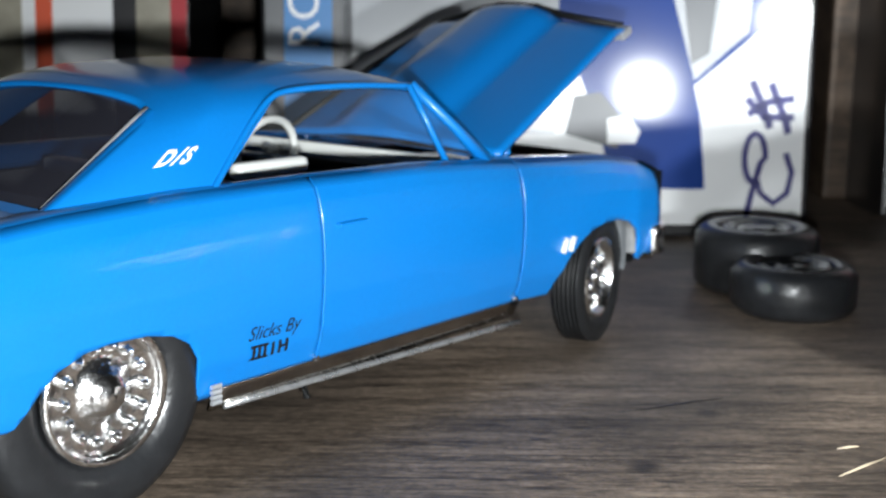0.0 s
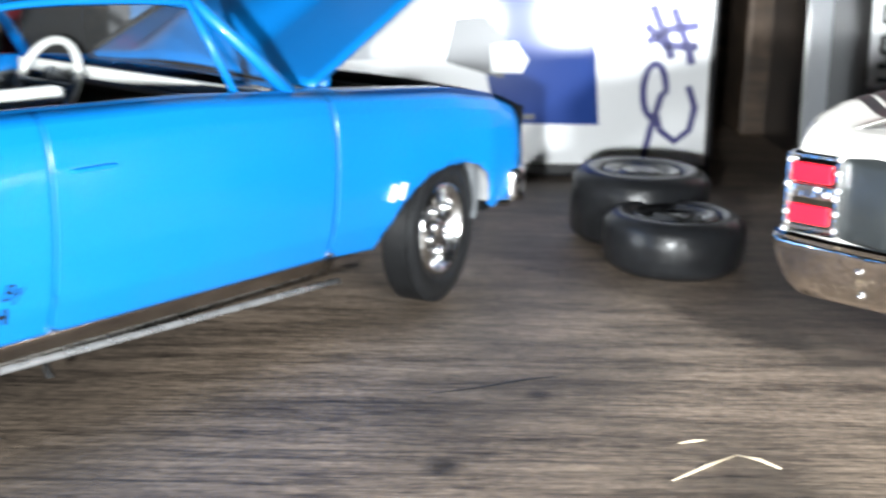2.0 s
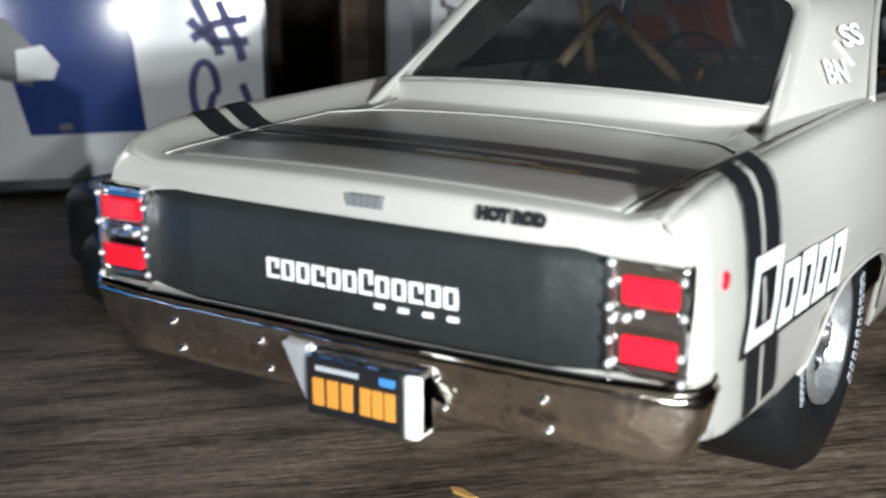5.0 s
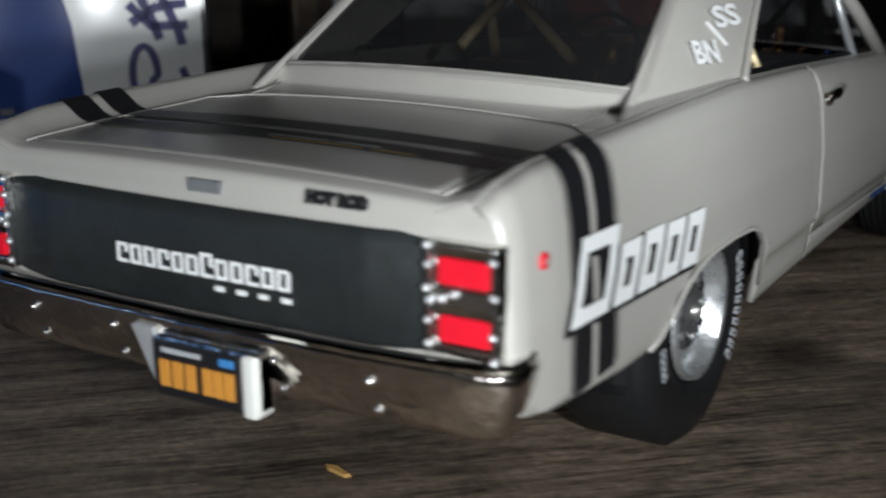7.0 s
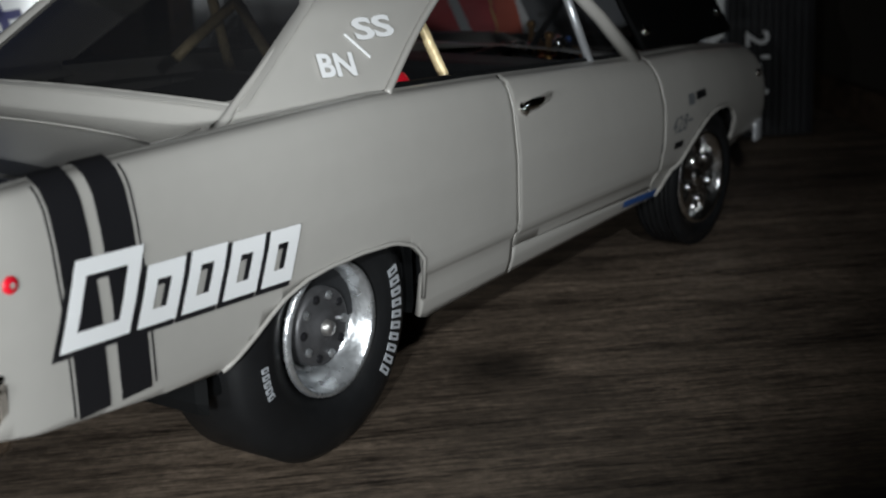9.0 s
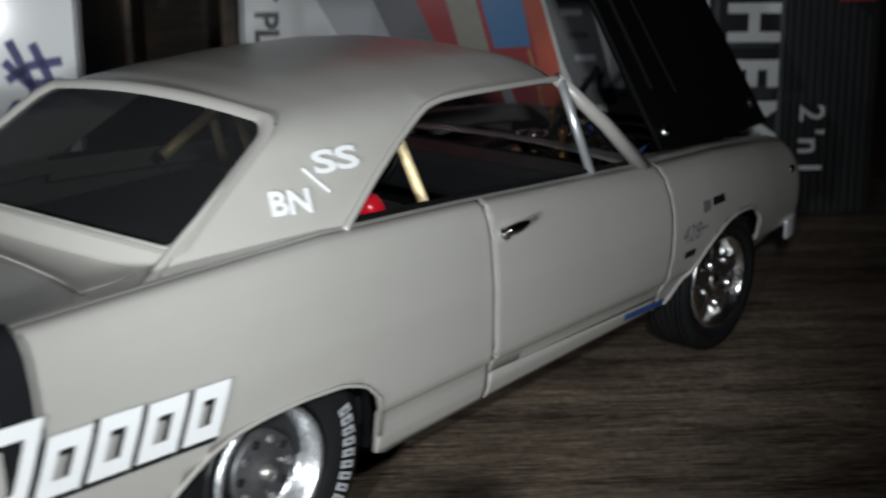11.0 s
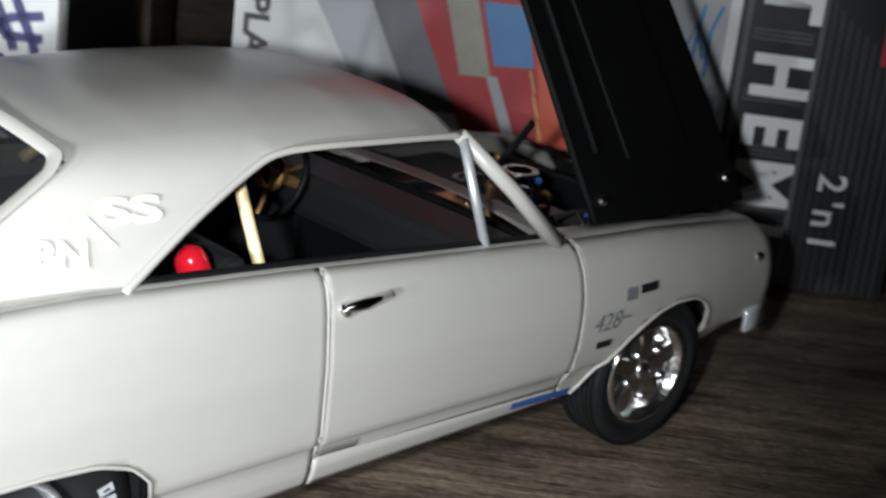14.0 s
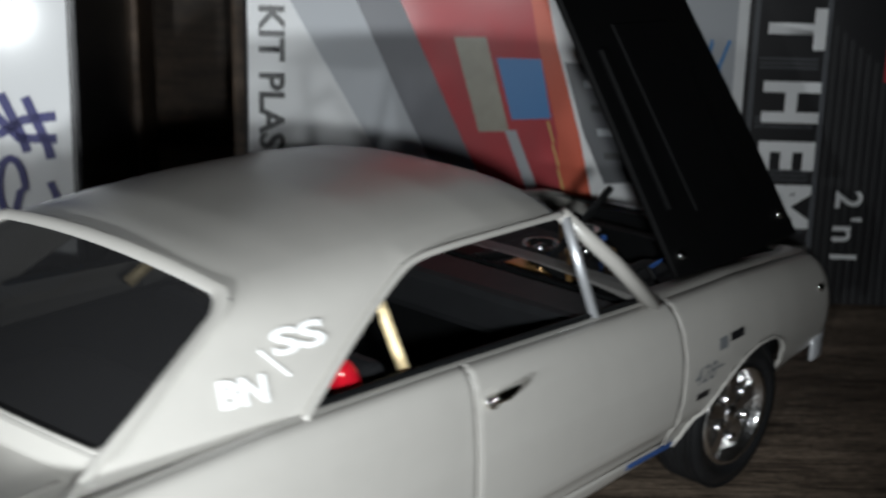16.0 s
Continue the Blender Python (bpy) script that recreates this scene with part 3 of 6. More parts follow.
def wheel(parent, name, x, y, r, rim, width, side, style, steer=0.0, writing=0):
    """side +1 looks to the car's right. The tyre's outer face lies at x."""
    w = new(name)
    w.parent = parent
    w.matrix_local = pose(side * (abs(x) - width / 2), y, r, 0, 0, steer)
    part("tyre", lathe(tyre_bm(r, rim, width, 0.0003 if style == "front" else 0.0), 64, side=side), SLICK if style == "disc" else RUBBER, w, smooth=True)
    h = width / 2
    if style == "steel":
        dish = lathe([(h - 0.0008, rim + 0.0002), (h + 0.0001, rim - 0.0001), (h - 0.0002, rim - 0.0006), (h - 0.0026, rim - 0.0010), (h - 0.0042, rim - 0.0022), (h - 0.0044, rim - 0.0034), (h - 0.0036, rim - 0.0040),
                      (h - 0.0038, rim * 0.50), (h - 0.0040, rim * 0.30), (h - 0.0040, 0.0004)], 48, side=side)
        rm = part("rim", dish, WHEEL, w, smooth=True)
        part("rim_ring", ring((side * (h - 0.0041), 0, 0), rim - 0.0029, 0.0005, (1, 0, 0), 40), WHEEL, w, smooth=True)
        part("centre_plate", lathe([(h - 0.0038, rim * 0.60), (h - 0.0018, rim * 0.58), (h - 0.0016, rim * 0.52), (h - 0.0018, rim * 0.30), (h - 0.0013, rim * 0.24), (h - 0.0012, 0.0003)], 32, side=side), IRON, w, "dark washed centre plate", smooth=True)
        for k in range(10):
            a = 2 * math.pi * k / 10
            q = rim * 0.47
            part("slot", lathe([(h - 0.0020, 0.00062), (h - 0.0014, 0.00055), (h - 0.0012, 0.0001)], 10, (0, q * math.cos(a), q * math.sin(a)), side), INK if k % 2 else WHEEL, w)
        part("hub_cap", lathe([(h - 0.0014, 0.0011), (h - 0.0004, 0.0009), (h - 0.0002, 0.0001)], 16, side=side), STEEL, w, smooth=True)
    elif style == "disc":
        rm = part("rim", lathe([(h - 0.0008, rim + 0.0002), (h + 0.0004, rim - 0.0002), (h - 0.0004, rim - 0.0010), (h - 0.0012, rim - 0.0014), (h - 0.0006, rim - 0.0026), (h - 0.0014, rim - 0.0036), (h - 0.0008, rim * 0.42), (h + 0.0004, rim * 0.30), (h + 0.0014, rim * 0.18), (h + 0.0017, 0.0002)], 48, side=side), SPARK, w, smooth=True)
        for k in range(14):
            a = 2 * math.pi * k / 14
            part("stud", lathe([(h - 0.0012, 0.0010), (h - 0.0002, 0.0009), (h + 0.0004, 0.0002)], 10, (0, rim * 0.66 * math.cos(a), rim * 0.66 * math.sin(a)), side), SPARK, w, smooth=True)
    else:
        rm = part("rim", lathe([(h - 0.0010, rim + 0.0002), (h, rim - 0.0002), (h - 0.0004, rim - 0.0008), (h - 0.0030, rim - 0.0014), (h - 0.0034, rim - 0.0024), (h - 0.0036, 0.0004)], 40, side=side), SPARK, w, smooth=True)
        for k in range(5):
            a = 2 * math.pi * (k + 0.25) / 5
            sp = prism([(-0.0012, 0.0008), (0.0012, 0.0008), (0.0017, rim - 0.0012), (-0.0017, rim - 0.0012)], 0.0012, bevel=0.00035)
            sp.transform(Matrix.Translation((side * (h - 0.0026), 0, 0)) @ Matrix.Rotation(a, 4, "X") @ Matrix.Rotation(radians(90 * side), 4, "Y"))
            part("spoke", sp, SPARK, w)
            part("lug", lathe([(h - 0.0018, 0.0009), (h - 0.0006, 0.0008), (h - 0.0003, 0.0002)], 10, (0, 0.0042 * math.cos(a + 0.63), 0.0042 * math.sin(a + 0.63)), side), SPARK, w, smooth=True)
        part("hub_cap", lathe([(h - 0.0030, 0.0018), (h - 0.0012, 0.0017), (h - 0.0008, 0.0008), (h - 0.0007, 0.0001)], 20, side=side), SPARK, w, smooth=True)
    if writing:
        mid = (r + rim) / 2 + 0.0003
        for start, count, size in ((18, 10, 0.0015), (200, 5, 0.0009)):
            for k in range(count):
                a = radians(start - k * 6.6 * (size / 0.0015))
                bm = box((-0.00005, -size * 0.34, -size * 0.62), (0.00012, size * 0.34, size * 0.62))
                cut = box((-0.00006, -size * 0.10, -size * 0.30), (0.00016, size * 0.10, size * 0.30))
                bm.transform(Matrix.Translation((side * (h + 0.00002), mid * math.cos(a), mid * math.sin(a))) @ Matrix.Rotation(a - math.pi / 2, 4, "X"))
                cut.transform(Matrix.Translation((side * (h + 0.00002), mid * math.cos(a), mid * math.sin(a))) @ Matrix.Rotation(a - math.pi / 2, 4, "X"))
                part("letter_bar", bm, CARD_G, w, "small white bar on the tyre wall")
                part("letter_gap", cut, RUBBER, w)
    return w


# ---- car bodies: a flank function gives the half width at each height, and panels are laid on it ----
class Flank:
    def __init__(self, low, top, width, crease, tuck, swell=((0, 0), (1, 0))):
        self.swell = table_of(swell)
        self.low, self.top, self.width, self.crease, self.tuck = table_of(low), table_of(top), table_of(width), crease, tuck
        self.knots = [r[0] for r in low]

    def x(self, y, z):
        base, zt = 0.0120, self.top(y)
        t = (z - base) / max(zt - base, 1e-4)
        out = self.swell(y) * float(np.interp(t, (0, 0.12, 0.28, 0.45, 0.70, 0.85, 0.94, 1), (0, 0.12, 0.60, 0.92, 1, 0.72, 0.36, 0)))
        return self.width(y) - float(np.interp(t, [r[0] for r in self.tuck], [r[1] for r in self.tuck])) + out

    def heights(self, y, n=18):
        base, zt = 0.0120, self.top(y)
        ts = sorted({r[0] for r in self.tuck} | {i / n for i in range(n + 1)})
        return [base + t * (zt - base) for t in ts]

    def panel(self, y0, y1, side, lo=None, hi=None, gap=0.0):
        ys = sorted(set([y0 + gap, y1 - gap] + [y for y in spaced(y0 + gap, y1 - gap, 0.0011)] + [k for k in self.knots if y0 + gap < k < y1 - gap]))
        rows = []
        for y in ys:
            b = max(self.low(y), lo(y)) if lo else self.low(y)
            t = min(self.top(y), hi(y)) if hi else self.top(y)
            zs = [min(max(z, b), t) for z in [b] + self.heights(y)]
            rows.append([(side * self.x(y, z), y, z) for z in zs])
        bm = sheet(rows)
        bmesh.ops.remove_doubles(bm, verts=bm.verts[:], dist=2e-5)
        bmesh.ops.recalc_face_normals(bm, faces=bm.faces[:])
        if sum((f.normal.x * side) * f.calc_area() for f in bm.faces) < 0:
            bmesh.ops.reverse_faces(bm, faces=bm.faces[:])
        return bm

    def lay(self, bm, lift=0.00025):
        """Wraps a flat decal drawn in (y, z) as its x, y onto the right flank."""
        for v in bm.verts:
            y, z, h = v.co.x, v.co.y, v.co.z
            v.co = (self.x(y, z) + lift + h, y, z)
        return bm


def fine(bm, cuts=3):
    bmesh.ops.subdivide_edges(bm, edges=bm.edges[:], cuts=cuts, use_grid_fill=True)
    return bm



def arc_patch(bl, bc, tl, tc, n=14, m=8):
    """A screen symmetrical about x = 0: bottom and top arcs through corner and middle."""
    rows = []
    for j in range(m + 1):
        t = j / m
        row = []
        for i in range(n + 1):
            s = 2 * i / n - 1
            lo = Vector((bl[0] * s, bc[1] + (bl[1] - bc[1]) * s * s, bc[2] + (bl[2] - bc[2]) * s * s))
            hi = Vector((tl[0] * s, tc[1] + (tl[1] - tc[1]) * s * s, tc[2] + (tl[2] - tc[2]) * s * s))
            row.append(lo.lerp(hi, t))
        rows.append(row)
    return sheet(rows)


def roof_bm(ys, half, edge, crown):
    """half, edge, crown: tables over y of the half width, the rail's height and the middle's height."""
    rows = []
    for y in ys:
        w, e, c = half(y), edge(y), crown(y)
        row = []
        for i in range(25):
            s = 2 * i / 24 - 1
            row.append((w * s, y, e + (c - e) * (1 - abs(s) ** 3.2)))
        rows.append(row)
    return sheet(rows)


def face_up(bm, axis):
    bmesh.ops.recalc_face_normals(bm, faces=bm.faces[:])
    a = Vector(axis)
    if sum(f.normal.dot(a) * f.calc_area() for f in bm.faces) < 0:
        bmesh.ops.reverse_faces(bm, faces=bm.faces[:])
    return bm


SKIN = 0.0007


def eased(points, times=2):
    """The line through the points with its corners cut round."""
    pts = [Vector(p) for p in points]
    for _ in range(times):
        cut = [pts[0]]
        for a, b in zip(pts, pts[1:]):
            cut += [a.lerp(b, 0.25), a.lerp(b, 0.75)]
        pts = cut + [pts[-1]]
    return pts


# ======== the cream car ========
dart = new("model_car")
tagged(dart, "cream model car with black bands, open black hood, on the table", "model car", "model cars")
DT = Flank(
    low=[(-0.0480, 0.0236), (-0.0415, 0.0221), (-0.0163, 0.0193), (-0.0158, 0.0196), (-0.0119, 0.0216), (-0.0088, 0.0234), (-0.0058, 0.0249), (-0.0015, 0.0260), (0.0026, 0.0264), (0.0093, 0.0264), (0.0160, 0.0259),
         (0.0200, 0.0246), (0.0225, 0.0224), (0.0236, 0.0190), (0.0240, 0.0132), (0.0262, 0.0125), (0.049, 0.0129), (0.0955, 0.0130), (0.0990, 0.0130), (0.1012, 0.0155), (0.1040, 0.0187), (0.1070, 0.0214), (0.1106, 0.0238),
         (0.1150, 0.0255), (0.1190, 0.0262), (0.1240, 0.0260), (0.1275, 0.0246), (0.1296, 0.0222), (0.1303, 0.0195), (0.1306, 0.0148), (0.1345, 0.0152), (0.1555, 0.0195)],
    top=[(-0.0480, 0.0428), (-0.0455, 0.0442), (-0.0400, 0.0450), (-0.0300, 0.0452), (0.0157, 0.0446), (0.0423, 0.0429), (0.0957, 0.0388), (0.117, 0.0376), (0.135, 0.0358), (0.1475, 0.0342), (0.1531, 0.0318), (0.1555, 0.0285)],
    width=[(-0.0480, 0.0342), (-0.0462, 0.0350), (-0.0400, 0.0352), (-0.0250, 0.0351), (0.0600, 0.0348), (0.1100, 0.0346), (0.1330, 0.0338), (0.1495, 0.0328), (0.1542, 0.0312), (0.1555, 0.0300)],
    crease=0.0215,
    tuck=[(0, 0.0024), (0.10, 0.0014), (0.215, 0.0010), (0.25, 0.0002), (0.32, 0.0), (0.60, 0.0), (0.82, 0.0006), (0.92, 0.0012), (0.97, 0.0020), (1.0, 0.0032)],
    swell=((0.045, 0), (0.075, 0.0010), (0.0955, 0.0020), (0.125, 0.0026), (0.148, 0.0024), (0.1555, 0.0012)))
DOOR = (0.0476, 0.0955)
sill = lambda y: 0.0172 - 0.0018 * (y - 0.049) / 0.046
for side in (1, -1):
    thick(part("quarter_panel", DT.panel(-0.0480, DOOR[0], side, gap=0.0), CREAM, dart, smooth=True), SKIN)
    d = thick(part("door", DT.panel(DOOR[0], DOOR[1], side, lo=sill, gap=0.00016), CREAM, dart, smooth=True), SKIN)
    thick(part("rocker_panel", DT.panel(DOOR[0], DOOR[1], side, hi=lambda y: sill(y) - 0.00025), CREAM, dart, smooth=True), SKIN)
    thick(part("front_fender", DT.panel(DOOR[1], 0.1555, side), CREAM, dart, smooth=True), SKIN)
    for yy in DOOR:
        seam = [(side * (DT.x(yy, z) + 0.00008), yy, z) for z in spaced(sill(yy), DT.top(yy) - 0.0003, 0.0015)]
        part("door_seam", tube(seam, 0.00017, 6), CREAM, d, "cream ridge along the door cut", smooth=True)
    # handle
    hz = 0.0379
    bar = tube([(side * (DT.x(0.0498, hz) + 0.0006), 0.0498, hz - 0.0002), (side * (DT.x(0.053, hz) + 0.0011), 0.0525, hz + 0.0001), (side * (DT.x(0.057, hz) + 0.0006), 0.0572, hz + 0.0004)], [0.0007, 0.0008, 0.0006], 8)
    part("handle", joined(bar, lathe([(0, 0.0010), (0.0010, 0.0009), (0.0013, 0.0002)], 12, (side * DT.x(0.0503, hz), 0.0503, hz - 0.0005), side)), CHROME, d, "chrome door handle", smooth=True)
    for y0, y1 in ((-0.0160, 0.0238), (0.0992, 0.1303)):
        edge = [(side * (DT.x(y, DT.low(y)) + 0.0002), y, DT.low(y)) for y in spaced(y0, y1, 0.0012)]
        part("arch_lip", tube(edge, 0.00028, 6), CREAM, dart, smooth=True)
    # wheel wells
    for yc, half, zc in ((0.0040, 0.0205, 0.0275), (0.1158, 0.0155, 0.0262)):
        well = box((min(side * 0.012, side * 0.0325), yc - half, 0.0130), (max(side * 0.012, side * 0.0325), yc + half, zc + 0.006), 0.002)
        gone = [f for f in well.faces if f.normal.x * side > 0.9 or f.normal.z < -0.9]
        bmesh.ops.delete(well, geom=gone, context="FACES")
        part("wheel_well", well, BLACK, dart)

part("floor_pan", box((-0.0275, -0.0440, 0.0215), (0.0275, -0.0150, 0.0235), 0.0005), BLACK, dart)
part("floor_pan", box((-0.0295, -0.016, 0.0140), (0.0295, 0.138, 0.0165), 0.0005), BLACK, dart, "black chassis floor")
for side in (1, -1):
    part("inner_panel", box((min(side * 0.0285, side * 0.0300), -0.0030, 0.0165), (max(side * 0.0285, side * 0.0300), 0.0930, 0.0380), 0.0002), CABIN, dart)
part("firewall", box((-0.030, 0.0935, 0.0150), (0.030, 0.0950, 0.0375), 0.0003), BLACK, dart)
part("rear_bulkhead", box((-0.026, -0.0050, 0.0165), (0.026, -0.0030, 0.0405), 0.0003), BLACK, dart)
part("radiator_wall", box((-0.0285, 0.1400, 0.0150), (0.0285, 0.1430, 0.0320), 0.0003), BLACK, dart)

# tops: rear wings, trunk lid, shelf under the rear window, cowl
DOME, LID = 0.0006, 0.0267
deck = table_of([(-0.0480, 0.0417), (-0.0473, 0.0423), (-0.0464, 0.0427), (-0.0450, 0.0429), (-0.0300, 0.0430), (-0.0100, 0.0429), (0.0010, 0.0430), (0.0210, 0.0431)])
lid_front = lambda s: -0.0128 + 0.0023 * (1 - s * s)


def wing(y, lift=0.0):
    """Section of the rear wing's top: a crest over the flank that falls inwards to the lid."""
    xe, zt, z0 = DT.x(y, DT.top(y)), DT.top(y), deck(y)
    d = zt - z0
    return [(xe, zt + lift), (xe - 0.0006, zt + 0.0002 + lift), (xe - 0.0014, zt - 0.12 * d + lift), (xe - 0.0024, zt - 0.45 * d + lift), (xe - 0.0034, z0 + 0.22 * d + lift), (LID + 0.0008, z0 + 0.04 * d + lift), (LID + 0.0001, z0 - 0.0001 + lift)]


for side in (1, -1):
    rows = []
    for y in spaced(-0.0480, 0.0215, 0.0015):
        rows.append([(side * x, y, z) for x, z in wing(y)])
    part("rear_wing_top", face_up(sheet(rows), (0, 0, 1)), CREAM, dart, smooth=True)
    rows = []
    for y in spaced(0.0205, 0.0957, 0.0020):
        xe, zt = DT.x(y, DT.top(y)), DT.top(y)
        rows.append([(side * xe, y, zt), (side * (xe - 0.0006), y, zt + 0.0002), (side * 0.0290, y, zt - 0.0001), (side * 0.0286, y, zt - 0.0030)])
    part("window_sill", face_up(sheet(rows), (0, 0, 1)), CREAM, dart, smooth=True)
    rows = []
    for y in spaced(0.0957, 0.1555, 0.0018):
        xe, zt = DT.x(y, DT.top(y)), DT.top(y)
        rows.append([(side * xe, y, zt), (side * (xe - 0.0008), y, zt + 0.0003), (side * (0.0272 - max(0, y - 0.14) * 0.3), y, zt + 0.0002), (side * (0.0268 - max(0, y - 0.14) * 0.3), y, zt - 0.0030)])
    part("fender_top", face_up(sheet(rows), (0, 0, 1)), CREAM, dart, smooth=True)
    part("window_gasket", tube([(side * 0.0300, y, DT.top(y) + 0.0001) for y in spaced(0.0215, 0.0920, 0.004)], 0.00065, 8), BLACK, dart, "black gasket along the side window", smooth=True)
rows = []
for v in spaced(0.0, 1.0, 0.04):
    rows.append([(LID * q, -0.0462 + (lid_front(q) + 0.0462) * v, deck(-0.0462 + (lid_front(q) + 0.0462) * v) + DOME * (1 - q * q)) for q in (i / 12 - 1 for i in range(25))])
trunk = part("trunk_lid", face_up(sheet(rows), (0, 0, 1)), CREAM, dart, smooth=True)
thick(trunk, SKIN)
edge = [(LID, y, deck(y) + 0.0001) for y in spaced(-0.0462, -0.0172, 0.004)] + [(0.0266, -0.0165, 0.0431), (0.0250, -0.0146, 0.0431), (0.0231, -0.0126, 0.0431)]
edge += [(x, lid_front(x / LID), deck(-0.012) + DOME * (1 - (x / LID) ** 2) + 0.0001) for x in (0.0200, 0.0150, 0.0100, 0.0050, 0.0)]
part("trunk_edge", tube(edge + [(-x, y, z) for x, y, z in reversed(edge[:-1])], 0.00014, 6), CREAM, trunk, smooth=True)
for side in (1, -1):
    part("quarter_seam", tube([(side * 0.0231, -0.0126, 0.0431), (side * 0.0234, -0.0088, 0.0432), (side * 0.0236, -0.0052, 0.0436)], 0.00014, 6), CREAM, dart, smooth=True)
rows = []
for q in (i / 14 - 1 for i in range(29)):
    low, top = deck(-0.01) + DOME * (1 - q * q), 0.0467 - 0.0012 * q * q
    yf, yt = -0.0053 + 0.0028 * q * q, -0.0040 + 0.0028 * q * q
    line = [(LID * q, lid_front(q), low - 0.0002), (LID * q, (lid_front(q) + yf) / 2, low)]
    line += [((LID - 0.0004 * k / 8) * q, yf + (yt - yf) * (k / 8) ** 0.8, low + (top - low) * (0.5 - 0.5 * math.cos(math.pi * (k / 8) ** 0.8 * 0.75)) / (0.5 - 0.5 * math.cos(math.pi * 0.75))) for k in range(9)]
    rows.append(line)
part("rear_scuttle", face_up(sheet(rows), (0, 0, 1)), CREAM, dart, "cream shelf rising to the rear window", smooth=True)
part("cowl", face_up(arc_patch((0.0300, 0.0905, 0.0388), (0, 0.0945, 0.0395), (0.0290, 0.0990, 0.0384), (0, 0.0990, 0.0392)), (0, 0, 1)), CREAM, dart, smooth=True)
part("nose_header", face_up(arc_patch((0.0285, 0.1445, 0.0345), (0, 0.1460, 0.0352), (0.0290, 0.1557, 0.0298), (0, 0.1578, 0.0310)), (0, 0, 1)), BLACK, dart, "black painted nose panel", smooth=True)
part("grille", face_up(arc_patch((0.0290, 0.1545, 0.0180), (0, 0.1568, 0.0180), (0.0290, 0.1554, 0.0298), (0, 0.1576, 0.0305)), (0, 1, 0)), BLACK, dart, smooth=True)

# greenhouse
half = table_of([(0.0175, 0.0232), (0.0250, 0.0246), (0.0400, 0.0256), (0.0600, 0.0256), (0.0765, 0.0246)])
rail = table_of([(0.0175, 0.0566), (0.0250, 0.0566), (0.0400, 0.0566), (0.0600, 0.0562), (0.0700, 0.0557), (0.0765, 0.0549)])
ridge = table_of([(0.0175, 0.0584), (0.0220, 0.0594), (0.0300, 0.0602), (0.0450, 0.0608), (0.0600, 0.0606), (0.0700, 0.0597), (0.0765, 0.0582)])
part("headliner", face_up(roof_bm(spaced(0.0190, 0.0755, 0.003), lambda y: half(y) - 0.0012, lambda y: rail(y) - 0.0012, lambda y: ridge(y) - 0.0014), (0, 0, -1)), BLACK, dart, "black headliner", smooth=True)
CP = {"a": (0.0267, -0.0063, 0.0429), "b": (0.0313, 0.0212, 0.0436), "c": (0.0257, 0.0425, 0.0565), "d": (0.0232, 0.0178, 0.0566)}


def on_pillar(s, t, lift=0.0):
    a, b, c, d = (Vector(CP[k]) for k in "abcd")
    top = d.lerp(c, s)
    top = Vector((half(top.y) + 0.0001, top.y, rail(top.y) + 0.0001))
    p = a.lerp(b, s).lerp(top, t)
    n = (b - a).cross(d - a).normalized()
    return p + n * (lift + 0.0006 * 16 * s * (1 - s) * t * (1 - t))


def roof_z(x, y):
    return rail(y) + (ridge(y) - rail(y)) * (1 - min(1.0, abs(x) / half(y)) ** 3.2)


# the rear half of the roof runs round into both rear pillars as one skin
rows = []
for i in range(17):
    u = i / 16
    low, mid = on_pillar(u, 0.78), on_pillar(u, 1.0)
    y = mid.y
    x = half(y) - 0.0040
    high = Vector((x, y, roof_z(x, y)))
    run = [on_pillar(u, 0.78 * j / 10) for j in range(10)]
    run += [low * (1 - q) ** 2 + mid * 2 * q * (1 - q) + high * q * q for q in (j / 9 for j in range(10))]
    run += [Vector((x * (1 - k / 9), y, roof_z(x * (1 - k / 9), y))) for k in range(1, 10)]
    rows.append(run + [Vector((-p.x, p.y, p.z)) for p in reversed(run[:-1])])
for y in spaced(0.0428, 0.0765, 0.0014):
    x = half(y) - 0.0040
    low, mid, high = Vector((half(y) + 0.0002, y, rail(y) - 0.0008)), Vector((half(y), y, rail(y))), Vector((x, y, roof_z(x, y)))
    run = [low] * 10 + [low * (1 - q) ** 2 + mid * 2 * q * (1 - q) + high * q * q for q in (j / 9 for j in range(10))]
    run += [Vector((x * (1 - k / 9), y, roof_z(x * (1 - k / 9), y))) for k in range(1, 10)]
    rows.append(run + [Vector((-p.x, p.y, p.z)) for p in reversed(run[:-1])])
skin = sheet(rows)
bmesh.ops.dissolve_degenerate(skin, dist=1e-6, edges=skin.edges[:])
bmesh.ops.remove_doubles(skin, verts=skin.verts[:], dist=1e-6)
thick(part("roof", face_up(skin, (0, 0, 1)), CREAM, dart, "cream roof flowing into wide rear pillars", smooth=True), SKIN)
